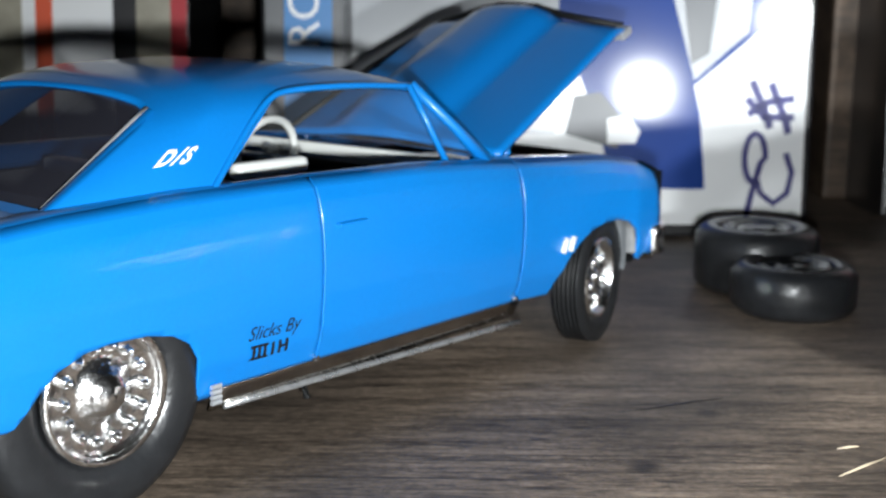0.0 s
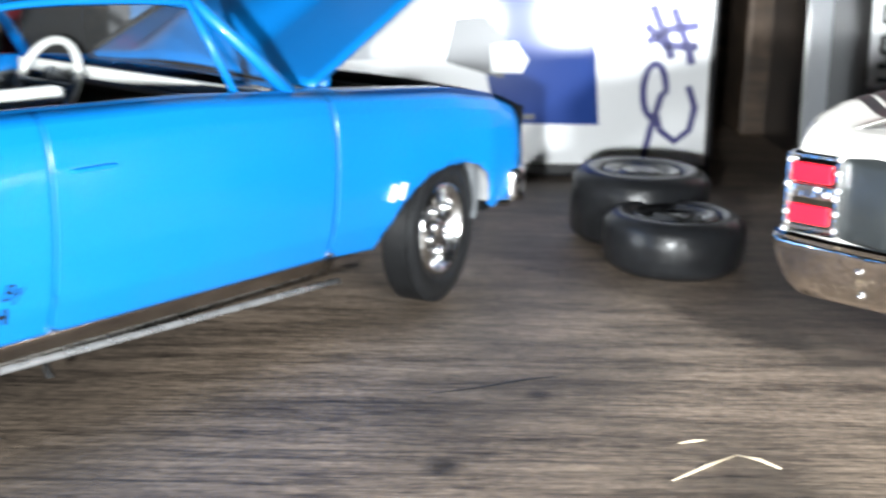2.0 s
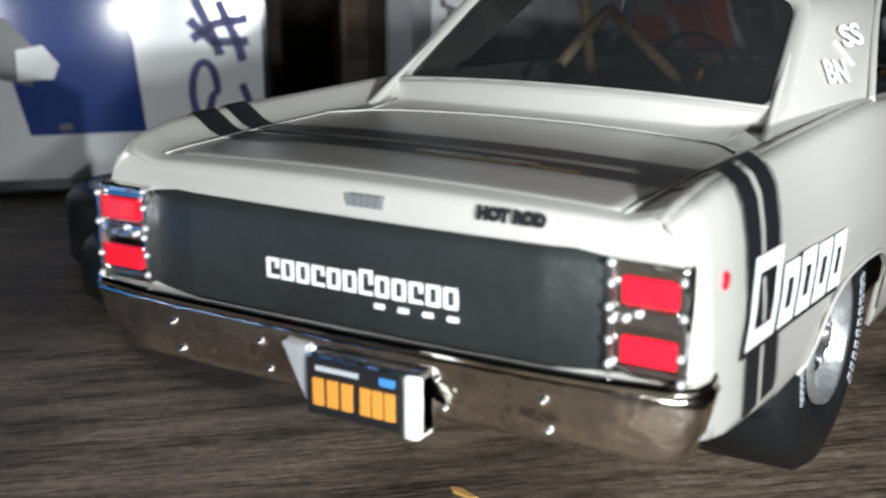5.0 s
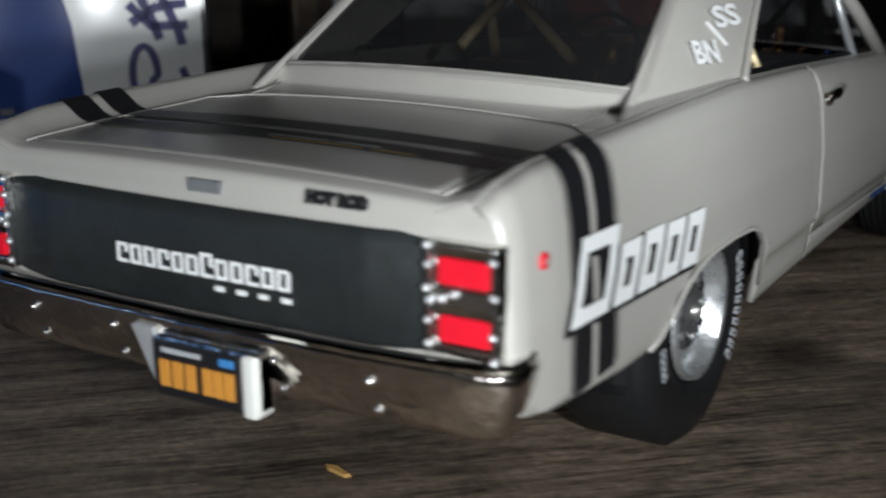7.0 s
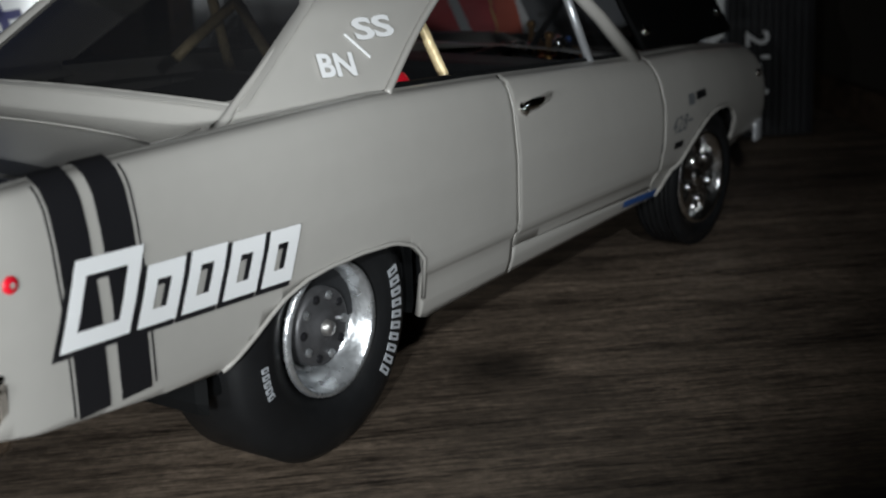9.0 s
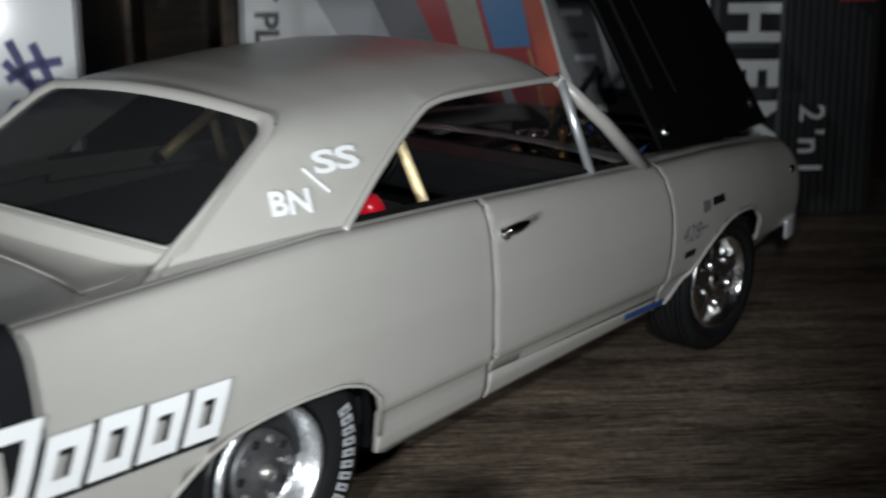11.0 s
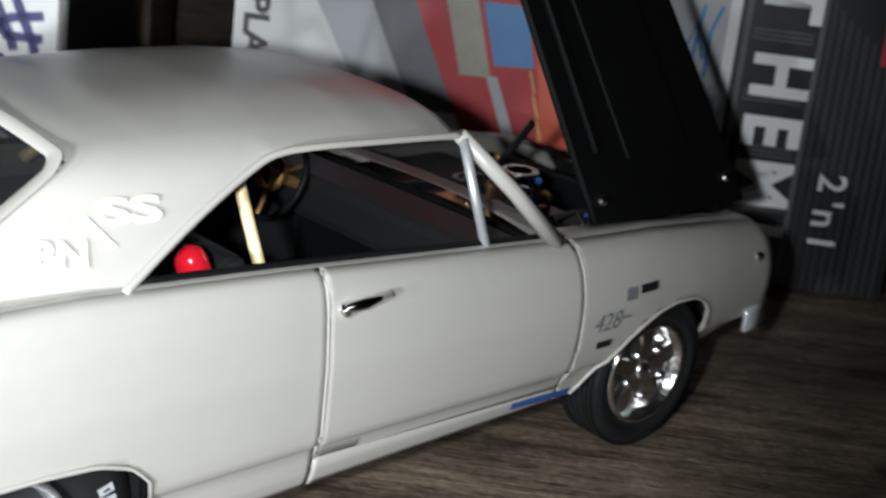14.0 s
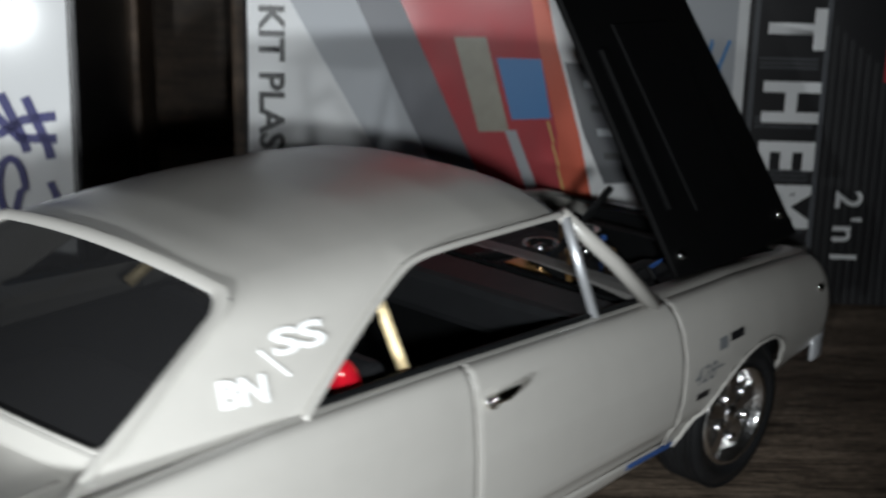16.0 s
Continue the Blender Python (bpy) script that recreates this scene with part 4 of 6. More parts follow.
for side in (1, -1):
    part("windshield_pillar", tube([(side * 0.0318, 0.0925, 0.0386), (side * 0.0290, 0.0848, 0.0468), (side * 0.0253, 0.0762, 0.0550)], [0.0014, 0.0012, 0.0011], 8), CREAM, dart, smooth=True)
    part("drip_rail", tube(eased([(side * 0.0316, 0.0206, 0.0440), (side * 0.0289, 0.0310, 0.0502), (side * 0.0267, 0.0404, 0.0546), (side * 0.0263, 0.0440, 0.0560), (side * 0.0264, 0.0500, 0.0562), (side * 0.0262, 0.0600, 0.0558), (side * 0.0256, 0.0760, 0.0550)]), 0.00050, 8), CREAM, dart, smooth=True)
    foot = eased([(side * 0.0266, -0.0068, 0.0425), (side * 0.0263, -0.0040, 0.0442), (side * 0.0257, -0.0010, 0.0461), (side * 0.0246, 0.0070, 0.0505), (side * 0.0233, 0.0170, 0.0562)])
    part("pillar_edge", tube(foot, [0.0008 - 0.0006 * k / (len(foot) - 1) for k in range(len(foot))], 8), CREAM, dart, smooth=True)
    part("vent_bar", tube([(side * 0.0306, 0.0785, 0.0400), (side * 0.0259, 0.0764, 0.0546)], 0.00075, 8), SILVER, dart, "bright silver vent window bar", smooth=True)
gl = part("rear_window", face_up(arc_patch((0.0260, -0.0012, 0.0452), (0, -0.0040, 0.0464), (0.0231, 0.0180, 0.0568), (0, 0.0178, 0.0584)), (0, -1, 0.5)), SMOKE, dart, "dark tinted plastic rear window with dust", smooth=True)
ws = part("windshield", face_up(arc_patch((0.0300, 0.0920, 0.0392), (0, 0.0945, 0.0396), (0.0244, 0.0762, 0.0549), (0, 0.0766, 0.0580)), (0, 1, 0.5)), DUSTY, dart, "dark tinted plastic windshield", smooth=True)


def on_rear_window(u, v):
    lo = Vector((0.0260 * u, -0.0040 + 0.0028 * u * u, 0.0464 - 0.0012 * u * u))
    hi = Vector((0.0231 * u, 0.0178 + 0.0002 * u * u, 0.0584 - 0.0016 * u * u))
    return lo.lerp(hi, v) + Vector((0, -0.00022, 0.00040))


def rounded_loop(hu, v0, v1, top, foot):
    """A rounded outline in (u, v): half width hu, from v0 up to v1, with the given corner radii."""
    pts = []
    for cu, cv, rr, start in ((hu, v0, foot, -90), (hu, v1, top, 0), (-hu, v1, top, 90), (-hu, v0, foot, 180)):
        ru, rv = rr, rr * 1.5
        ou, ov = cu - math.copysign(ru, cu), cv + (rv if cv == v0 else -rv)
        pts += [(ou + ru * math.cos(radians(start + 90 * k / 8)), ov + rv * math.sin(radians(start + 90 * k / 8))) for k in range(9)]
    out = []
    for (pu, pv), (qu, qv) in zip(pts, pts[1:] + pts[:1]):
        n = 8 if abs(pu - qu) + abs(pv - qv) > 0.4 else 1
        out += [(pu + (qu - pu) * k / n, pv + (qv - pv) * k / n) for k in range(n)]
    return out


outer, mid, inner = rounded_loop(1.045, -0.03, 1.03, 0.12, 0.03), rounded_loop(0.980, 0.010, 0.985, 0.09, 0.05), rounded_loop(0.955, 0.028, 0.965, 0.10, 0.06)
frame_rows = [[on_rear_window(u, v) for u, v in outer], [on_rear_window(u, v) + Vector((0, -0.0001, 0.0002)) for u, v in mid], [on_rear_window(u, v) - Vector((0, -0.0002, 0.0004)) for u, v in inner]]
part("window_frame", face_up(sheet(frame_rows, closed=True), (0, -0.5, 1)), CREAM, dart, "cream rounded frame round the rear window", smooth=True)
part("scuttle_lip", tube([(0.0262 * q, -0.0040 + 0.0028 * q * q, 0.0467 - 0.0012 * q * q) for q in (i / 12 - 1 for i in range(25))], 0.0004, 8), CREAM, dart, smooth=True)

# tail
tailx = lambda x: -0.0480 - 0.0012 * (1 - (x / 0.0345) ** 2)


def lip(x, y):
    """Height of the upper surface near the tail."""
    a, xe, zt = abs(x), DT.x(y, DT.top(y)), DT.top(y)
    if a < LID:
        return deck(y) + DOME * (1 - (a / LID) ** 2)
    f = min(1.0, (a - LID) / max(xe - LID, 1e-4))
    return deck(y) + (zt - deck(y)) * f * f * (3 - 2 * f)


rows = []
levels = (0.0, 0.10, 0.25, 0.45, 0.65, 0.80, 0.90, 0.96, 1.0)
for f in levels:
    row = []
    for i in range(49):
        q = i / 24 - 1
        top = lip(q * 0.0309, -0.0480) - 0.0004
        z = 0.0250 + f * (top - 0.0250)
        w = DT.x(-0.0480, z)
        row.append((w * q, tailx(w * q) + 0.0007 * f ** 10, z))
    rows.append(row)
for y in (-0.0476, -0.0470, -0.0460):
    w = DT.x(y, DT.top(y))
    rows.append([(w * q, y + (tailx(w * q) + 0.0480) * (-0.0460 - y) / 0.0022, lip(w * q, y) + 0.00005) for q in (i / 24 - 1 for i in range(49))])
part("tail_panel", face_up(sheet(rows), (0, -1, 0.2)), CREAM, dart, smooth=True)
black_y = lambda x: tailx(x) - 0.0012 + 0.0010 * max(0.0, (abs(x) - 0.0205) / 0.0062)
columns = [q * side for side, qs in ((-1, (0.0267, 0.0240, 0.0210, 0.0205, 0.0200, 0.0150, 0.0100, 0.0050)), (1, (0, 0.0050, 0.0100, 0.0150, 0.0200, 0.0205, 0.0210, 0.0240, 0.0267))) for q in qs]
rows = [[(x, black_y(x) + sink, z) for x in columns] for z, sink in ((0.0283, 0.0010), (0.0287, 0.0004), (0.0292, 0), (0.0340, 0), (0.0384, 0), (0.0392, 0.0003), (0.0397, 0.0010))]
part("tail_blackout", face_up(sheet(rows), (0, -1, 0)), PANEL, dart, "dark grey satin panel between the tail lamps", smooth=True)
for side in (1, -1):
    lamp = part("tail_lamp", box((min(side * 0.0268, side * 0.0340), -0.0492, 0.0288), (max(side * 0.0268, side * 0.0340), -0.0470, 0.0396), 0.0006), CHROME, dart, "dark chrome tail lamp housing")
    for z in (0.0303, 0.0357):
        lens = box((min(side * 0.0280, side * 0.0333), -0.0497, z), (max(side * 0.0280, side * 0.0333), -0.0485, z + 0.0025), 0.0003)
        part("lens", lens, RED, lamp, "red lamp lens")
    for z in (0.0296, 0.0341, 0.0349, 0.0389):
        part("bezel_line", box((min(side * 0.0272, side * 0.0340), -0.0496, z), (max(side * 0.0272, side * 0.0340), -0.0488, z + 0.0004)), SPARK, lamp)
    for xx in (0.0270, 0.0337):
        part("bezel_side", box((side * xx - 0.0003, -0.0497, 0.0290), (side * xx + 0.0003, -0.0486, 0.0394), 0.0002), SPARK, lamp)
    # added silver beads stand for the glints on the chrome bezel
    for xx, z in ((0.0270, 0.0392), (0.0271, 0.0374), (0.0269, 0.0352), (0.0272, 0.0341), (0.0285, 0.0344), (0.0297, 0.0350), (0.0270, 0.0322), (0.0270, 0.0300), (0.0337, 0.0384), (0.0338, 0.0352), (0.0337, 0.0316), (0.0338, 0.0293)):
        part("glint_bead", lathe([(-0.0003, 0.0003), (0, 0.00042), (0.0003, 0.0003), (0.00042, 0.0001)], 8), SILVER, lamp, smooth=True).matrix_local = pose(side * xx, -0.0497, z, 0, 0, -90)
    part("bezel_middle", box((min(side * 0.0276, side * 0.0334), -0.0495, 0.0336), (max(side * 0.0276, side * 0.0334), -0.0488, 0.0355), 0.0003), SPARK, lamp)

# rear bumper: a chrome blade bent round the corners
path = [(-0.0354, -0.0445), (-0.0358, -0.0468), (-0.0354, -0.0488), (-0.0336, -0.0501), (-0.0270, -0.0508), (-0.0210, -0.0512), (0, -0.0517), (0.0210, -0.0512), (0.0270, -0.0508), (0.0336, -0.0501), (0.0354, -0.0488), (0.0358, -0.0468), (0.0354, -0.0445)]
rows = []
for x, y in path:
    c = Vector((0, -0.02, 0))
    o = (Vector((x, y, 0)) - c).normalized()
    rows.append([(x - o.x * 0.0020, y - o.y * 0.0020, 0.0282), (x, y, 0.0283), (x + o.x * 0.0003, y + o.y * 0.0003, 0.0277), (x, y, 0.0268), (x - o.x * 0.0002, y - o.y * 0.0002, 0.0260), (x - o.x * 0.0009, y - o.y * 0.0009, 0.0240), (x - o.x * 0.0020, y - o.y * 0.0020, 0.0220), (x - o.x * 0.0031, y - o.y * 0.0031, 0.0207), (x - o.x * 0.0044, y - o.y * 0.0044, 0.0202)])
bumper = part("rear_bumper", face_up(sheet(rows), (0, -1, 0)), BUMPER, dart, "scuffed chrome rear bumper reflecting the table", smooth=True)
thick(bumper, 0.0005)
for x in (-0.0225, -0.0105, 0.0105, 0.0215):
    for z, q in ((0.0224, 0.0016), (0.0258, 0.0002)):
        part("bumper_bolt", lathe([(-0.0006, 0.0005), (0.0001, 0.00045), (0.0004, 0.0003), (0.0005, 0.0001)], 12, (0, 0, 0)), SPARK, bumper, smooth=True).matrix_local = pose(x, -0.0516 + abs(x) * 0.016 + q, z, 0, 0, -90)
part("bumper_groove", tube([(x * 0.985, y * 0.995 - 0.0006 if abs(x) < 0.03 else y, 0.0287) for x, y in path], 0.00045, 6), CHROME, bumper, "dark glossy ledge above the bumper")
plate = part("licence_plate", box((-0.0036, -0.0529, 0.0202), (0.0074, -0.0522, 0.0260), 0.0002), CARD_K, dart, "black plate with illegible orange bars")
part("plate_holder", box((-0.0040, -0.0526, 0.0198), (0.0094, -0.0495, 0.0264), 0.0005), SPARK, dart, "bright plate holder")
part("plate_holder_wing", prism([(-0.0070, 0.0268), (-0.0042, 0.0268), (-0.0042, 0.0212)], 0.0015, Matrix.Translation((0, -0.0508, 0)) @ Matrix.Rotation(radians(90), 4, "X")), SILVER, dart)
part("plate_holder_side", box((0.0078, -0.0531, 0.0198), (0.0094, -0.0500, 0.0262), 0.0004), IVORY, dart)
for k, (a, b) in enumerate(((-0.0027, -0.0015), (-0.0010, 0.0002), (0.0007, 0.0019), (0.0029, 0.0040), (0.0043, 0.0054), (0.0057, 0.0068))):
    part("plate_bar", box((a, -0.05315, 0.0213), (b, -0.0529, 0.0241)), ORANGE, plate)
part("plate_strip", box((-0.0024, -0.0531, 0.0249), (0.0026, -0.0529, 0.0254)), CARD_G, plate)
part("plate_strip", box((0.0051, -0.0531, 0.0247), (0.0068, -0.0529, 0.0255)), CARD_SKY, plate)

# white block lettering on the tail and badges
for k in range(12):
    a = -0.0100 + 0.00188 * k
    up = 0.0004 if k == 6 else 0.0
    bm = joined(box((a, -0.00015, 0.0326), (a + 0.0015, 0, 0.03295)), box((a, -0.00015, 0.03435 + up), (a + 0.0015, 0, 0.0347 + up)), box((a, -0.00015, 0.0326), (a + 0.00038, 0, 0.0347 + up)), box((a + 0.00112, -0.00015, 0.0326 if k % 3 else 0.0337), (a + 0.0015, 0, 0.0347)))
    for v in bm.verts:
        v.co.y += black_y(v.co.x) - 0.00005
    part("tail_block", bm, WHITE, dart, "white block shape on the tail panel")
for k in range(4):
    a = 0.0030 + 0.0027 * k
    part("tail_dot", box((a, black_y(a) - 0.0002, 0.0314), (a + 0.0011, black_y(a), 0.0319)), WHITE, dart)
bm = letters("HOT ROD", 0.0018, offset=0.00020)
bm.transform(Matrix.Translation((0.0168, -0.04885, 0.04175)) @ Matrix.Rotation(radians(76), 4, "X") @ Matrix.Diagonal((0.84, 0.85, 1, 1)))
part("tail_lettering", bm, INK, dart, "small black lettering")
for a, b, m_ in ((-0.0008, 0.0032, GREY),):
    for k in range(5):
        w = (b - a) / 5
        part("badge_bar", box((a + k * w, -0.04925, 0.0408), (a + (k + 0.82) * w, -0.0478, 0.0420)), m_, dart)

# black bands round the tail: flank, wing top and trunk
for y0, y1 in ((-0.0366, -0.0326), (-0.0311, -0.0270)):
    for side in (1, -1):
        rows = []
        for z in spaced(0.0218, DT.top(-0.033) - 0.0001, 0.0008):
            z = max(z, DT.low((y0 + y1) / 2) + 0.0001)
            rows.append([(side * (DT.x(y, z) + 0.0002), y, z) for y in spaced(y0, y1, 0.001)])
        for k in range(1, 7):
            rows.append([(side * wing(y)[k][0], y, wing(y, 0.0002)[k][1]) for y in spaced(y0, y1, 0.001)])
        part("flank_band", face_up(sheet(rows), (side, 0, 0.5)), INK, dart, "black band wrapping the rear flank", smooth=True)
    part("trunk_band", face_up(sheet([[(LID * s, y, deck(y) + DOME * (1 - s * s) + 0.00018) for s in (i / 12 - 1 for i in range(25))] for y in spaced(y0, y1, 0.001)]), (0, 0, 1)), INK, trunk, "black band across the trunk", smooth=True)
for a, b, yy, wide, mat_ in ((-0.0020, 0.0060, -0.0352, 0.0004, CARD_G), (0.0070, 0.0125, -0.0352, 0.0004, CARD_G), (-0.0010, 0.0110, -0.0362, 0.0003, GOLD_PRINT), (0.0120, 0.0175, -0.0362, 0.0003, GOLD_PRINT), (-0.0240, -0.0170, -0.0340, 0.0004, CARD_G)):
    lines = [[(x, y, deck(y) + DOME * (1 - (x / LID) ** 2) + 0.00030) for x in spaced(a, b, 0.001)] for y in (yy, yy + wide)]
    part("band_print", face_up(sheet(lines), (0, 0, 1)), mat_, trunk, "fine pale print on the black band")
for yy in (-0.0371, -0.0264):
    rows = [[(DT.x(y, z) + 0.0002, y, z) for y in (yy - 0.00012, yy + 0.00012)] for z in spaced(0.0222, 0.0446, 0.0008)]
    part("pin_line", face_up(sheet(rows), (1, 0, 0)), INK, dart)

# slanted white block shapes on the rear flank, each over a dark copy
def slanted(loops, y0, z0, grow):
    """loops: rectangles (u0, u1, v0, v1) in block units, set on a falling line and slanted forward."""
    bms = []
    for u0, u1, v0, v1 in loops:
        bm = bmesh.new()
        us, vs = spaced(u0 - grow, u1 + grow, 0.0008), spaced(v0 - grow, v1 + grow, 0.0008)
        g = [[bm.verts.new((y0 + u + 0.42 * v, z0 + v - 0.060 * u, 0)) for u in us] for v in vs]
        for ra, rb in zip(g, g[1:]):
            for i in range(len(us) - 1):
                bm.faces.new((ra[i], ra[i + 1], rb[i + 1], rb[i]))
        bms.append(bm)
    return joined(*bms)


blocks = [[(u, u + w, 0.0000, 0.0016), (u, u + w, h - 0.0016, h), (u, u + 0.0017, 0.0016, h - 0.0016), (u + w - 0.0018, u + w, 0.0016, h - 0.0016)] for u, w, h in ((0.0, 0.0088, 0.0082), (0.0098, 0.0054, 0.0060), (0.0160, 0.0054, 0.0062), (0.0222, 0.0054, 0.0060), (0.0284, 0.0052, 0.0060))]
for shape in blocks:
    part("flank_shape_shadow", face_up(DT.lay(slanted(shape, -0.0389, 0.0287, 0.0003), 0.00032), (1, 0, 0)), INK, dart)
    part("flank_shape", face_up(DT.lay(slanted(shape, -0.0384, 0.0290, 0.0), 0.00046), (1, 0, 0)), WHITE, dart, "slanted white block shape on the rear flank")
part("side_marker", lathe([(0, 0.0009), (0.0002, 0.0008), (0.0003, 0.0003)], 20, (DT.x(-0.0421, 0.0368), -0.0421, 0.0368)), RED, dart, "small round red side marker", smooth=True)
part("side_marker", lathe([(0, 0.0008), (0.0006, 0.0007), (0.0008, 0.0002)], 16, (DT.x(0.1445, 0.0292), 0.1445, 0.0292)), CHROME, dart, smooth=True)

# class lettering on the pillar
for text, s, t, size, tilt, wide in (("BN", 0.490, 0.335, 0.0056, -6, 0.84), ("SS", 0.595, 0.600, 0.0054, -1, 1.5)):
    bm = letters(text, size, offset=0.00018)
    o = on_pillar(s, t)
    ex = (on_pillar(s + 0.02, t) - o).normalized()
    ez = (on_pillar(s, t + 0.02) - o)
    nz = ex.cross(ez).normalized()
    ez = nz.cross(ex)
    m = Matrix((ex, ez, nz)).transposed().to_4x4()
    bm.transform(Matrix.Translation(o + nz * 0.00048) @ m @ Matrix.Rotation(radians(tilt), 4, "Z") @ Matrix.Diagonal((wide, 0.74, 1, 1)))
    part("class_letters", bm, WHITE, dart, "white class letters")

stem = [on_pillar(0.400 + 0.31 * k / 6, 0.600 - 0.24 * k / 6, 0.00015) for k in range(7)]
part("class_letters", tube(stem, 0.00018, 6), WHITE, dart, "white slanting stroke")

# fender badges, blue tape
for text, y, z, size in (("428", 0.1010, 0.0262, 0.0042),):
    bm = letters(text, size, shear=0.2)
    bm.transform(Matrix.Translation((y, z, 0)))
    part("fender_number", face_up(DT.lay(bm, 0.0003), (1, 0, 0)), GREY, dart, "grey number on the fender")
for a, b, c, d, m_ in ((0.1085, 0.1128, 0.0296, 0.0310, INK), (0.1050, 0.1075, 0.0290, 0.0310, GREY), (0.0995, 0.1030, 0.0220, 0.0232, INK), (0.1044, 0.1066, 0.0262, 0.0266, GREY)):
    bm = bmesh.new()
    bm.faces.new([bm.verts.new((y, z, 0)) for y, z in rect(a, b, c, d)])
    part("fender_bar", face_up(DT.lay(fine(bm), 0.0003), (1, 0, 0)), m_, dart)
bm = bmesh.new()
bm.faces.new([bm.verts.new((y, z, 0)) for y, z in ((0.0850, 0.0143), (0.0985, 0.0134), (0.0985, 0.0148), (0.0850, 0.0155))])
part("sill_tape", face_up(DT.lay(fine(bm, 5), 0.0003), (1, 0, 0)), TRIM_BLUE, dart, "scrap of blue tape on the sill")

# front bumper ends
path = [(-0.0352, 0.1415), (-0.0350, 0.1480), (-0.0326, 0.1540), (-0.0200, 0.1566), (0, 0.1576), (0.0200, 0.1566), (0.0326, 0.1540), (0.0350, 0.1480), (0.0352, 0.1440)]
front = part("front_bumper", face_up(sheet([[(x, y, z) for z in (0.0150, 0.0158, 0.0182, 0.0192)] for x, y in path]), (0, 1, 0)), SILVER, dart, "chrome front bumper", smooth=True)
thick(front, 0.0008)
part("bumper_tip", box((-0.004, 0.1560, 0.0150), (0.004, 0.1568, 0.0190), 0.0002), CHROME, front)

# open hood, hinged along the right fender and standing up
hood = new("hood")
hood.parent = dart
hood.matrix_local = pose(0.0268, 0.1195, 0.0366, 0, 65, 0)
part("hood_skin", prism([(0, -0.0125), (0, 0.0285), (-0.0200, 0.0232), (-0.0545, 0.0125), (-0.0565, 0.0095), (-0.0570, -0.0205), (-0.0550, -0.0222)], 0.0012, bevel=0.0004), HOODBLACK, hood, "satin black hood panel standing open")
part("hood_scoop", prism([(-0.0100, -0.0020), (-0.0110, 0.0150), (-0.0430, 0.0070), (-0.0440, -0.0100)], 0.0009, Matrix.Translation((0, 0, 0.0006)), bevel=0.0005), HOODBLACK, hood)
part("hood_rib", prism([(-0.0120, -0.0100), (-0.0120, -0.0084), (-0.0400, -0.0138), (-0.0400, -0.0154)], 0.0012, Matrix.Translation((0, 0, 0.0007)), bevel=0.0003), HOODBLACK, hood)
for yy in (-0.0100, 0.0240):
    part("hood_pin", lathe([(0, 0.0010), (0.0012, 0.0009), (0.0015, 0.0002)], 12), CHROME, hood, "chrome hood pin", smooth=True).matrix_local = pose(-0.0046, yy, 0.0006, 0, -90, 0)
part("hood_strut", tube([(0.0040, 0.1030, 0.0360), (0.0185, 0.0990, 0.0530)], 0.0006, 6), BLACK, dart)

# engine
eng = part("engine_block", box((-0.0105, 0.1000, 0.0165), (0.0105, 0.1330, 0.0290), 0.0015), STEEL, dart, "grey engine block")
for side in (1, -1):
    part("valve_cover", box((min(side * 0.0075, side * 0.0165), 0.1015, 0.0265), (max(side * 0.0075, side * 0.0165), 0.1290, 0.0325), 0.0016), BLACK, eng)
for yy in (0.1070, 0.1190):
    part("carburettor", box((-0.0050, yy - 0.0040, 0.0290), (0.0050, yy + 0.0040, 0.0345), 0.0006), BRASS, eng, "brass coloured carburettor")
    part("air_horn", lathe([(0.0, 0.0030), (0.0030, 0.0032), (0.0036, 0.0034), (0.0036, 0.0028), (0.001, 0.0026)], 20), CHROME, eng, smooth=True).matrix_local = pose(0, yy, 0.0345, 0, -90, 0)
    part("fuel_cap", lathe([(0, 0.0012), (0.0012, 0.0012), (0.0016, 0.0004)], 12), BRASS, eng).matrix_local = pose(0.0075, yy - 0.002, 0.0352, 0, -90, 0)
for k, (x, y, z, r, m_) in enumerate(((0.0120, 0.0985, 0.0405, 0.0009, BRASS), (0.0000, 0.1130, 0.0405, 0.0009, BRASS), (0.0090, 0.1075, 0.0375, 0.0013, SPARK), (0.0085, 0.1105, 0.0360, 0.0016, SPARK), (0.0130, 0.1110, 0.0345, 0.0012, BRASS), (0.0060, 0.1170, 0.0375, 0.0007, TRIM_BLUE), (0.0020, 0.1040, 0.0375, 0.0010, SPARK))):
    fit = part("engine_fitting", lathe([(-0.006, r * 0.6), (0, r * 0.7), (r * 0.4, r), (r * 1.2, r), (r * 1.6, r * 0.5), (r * 1.7, 0.0001)], 14), m_, eng, smooth=True)
    fit.matrix_local = pose(x, y, z, 0, -90, 0)
for k in range(4):
    y = 0.1035 + 0.0065 * k
    part("plug_wire", tube([(0.0120, y, 0.0325), (0.0150, y + 0.001, 0.0350), (0.0185, y + 0.002, 0.0300)], 0.0004, 6), TRIM_BLUE if k % 2 else BLACK, eng)
part("fuel_line", tube([(0.0060, 0.104, 0.034), (0.0085, 0.112, 0.0365), (0.0060, 0.121, 0.034)], 0.0004, 6), TRIM_BLUE, eng)
part("hose", tube([(-0.012, 0.098, 0.034), (0.002, 0.1005, 0.0385), (0.013, 0.100, 0.0345)], 0.0009, 8), BLACK, eng)
part("battery", box((0.0165, 0.1010, 0.0260), (0.0235, 0.1080, 0.0330), 0.0005), BLACK, dart)

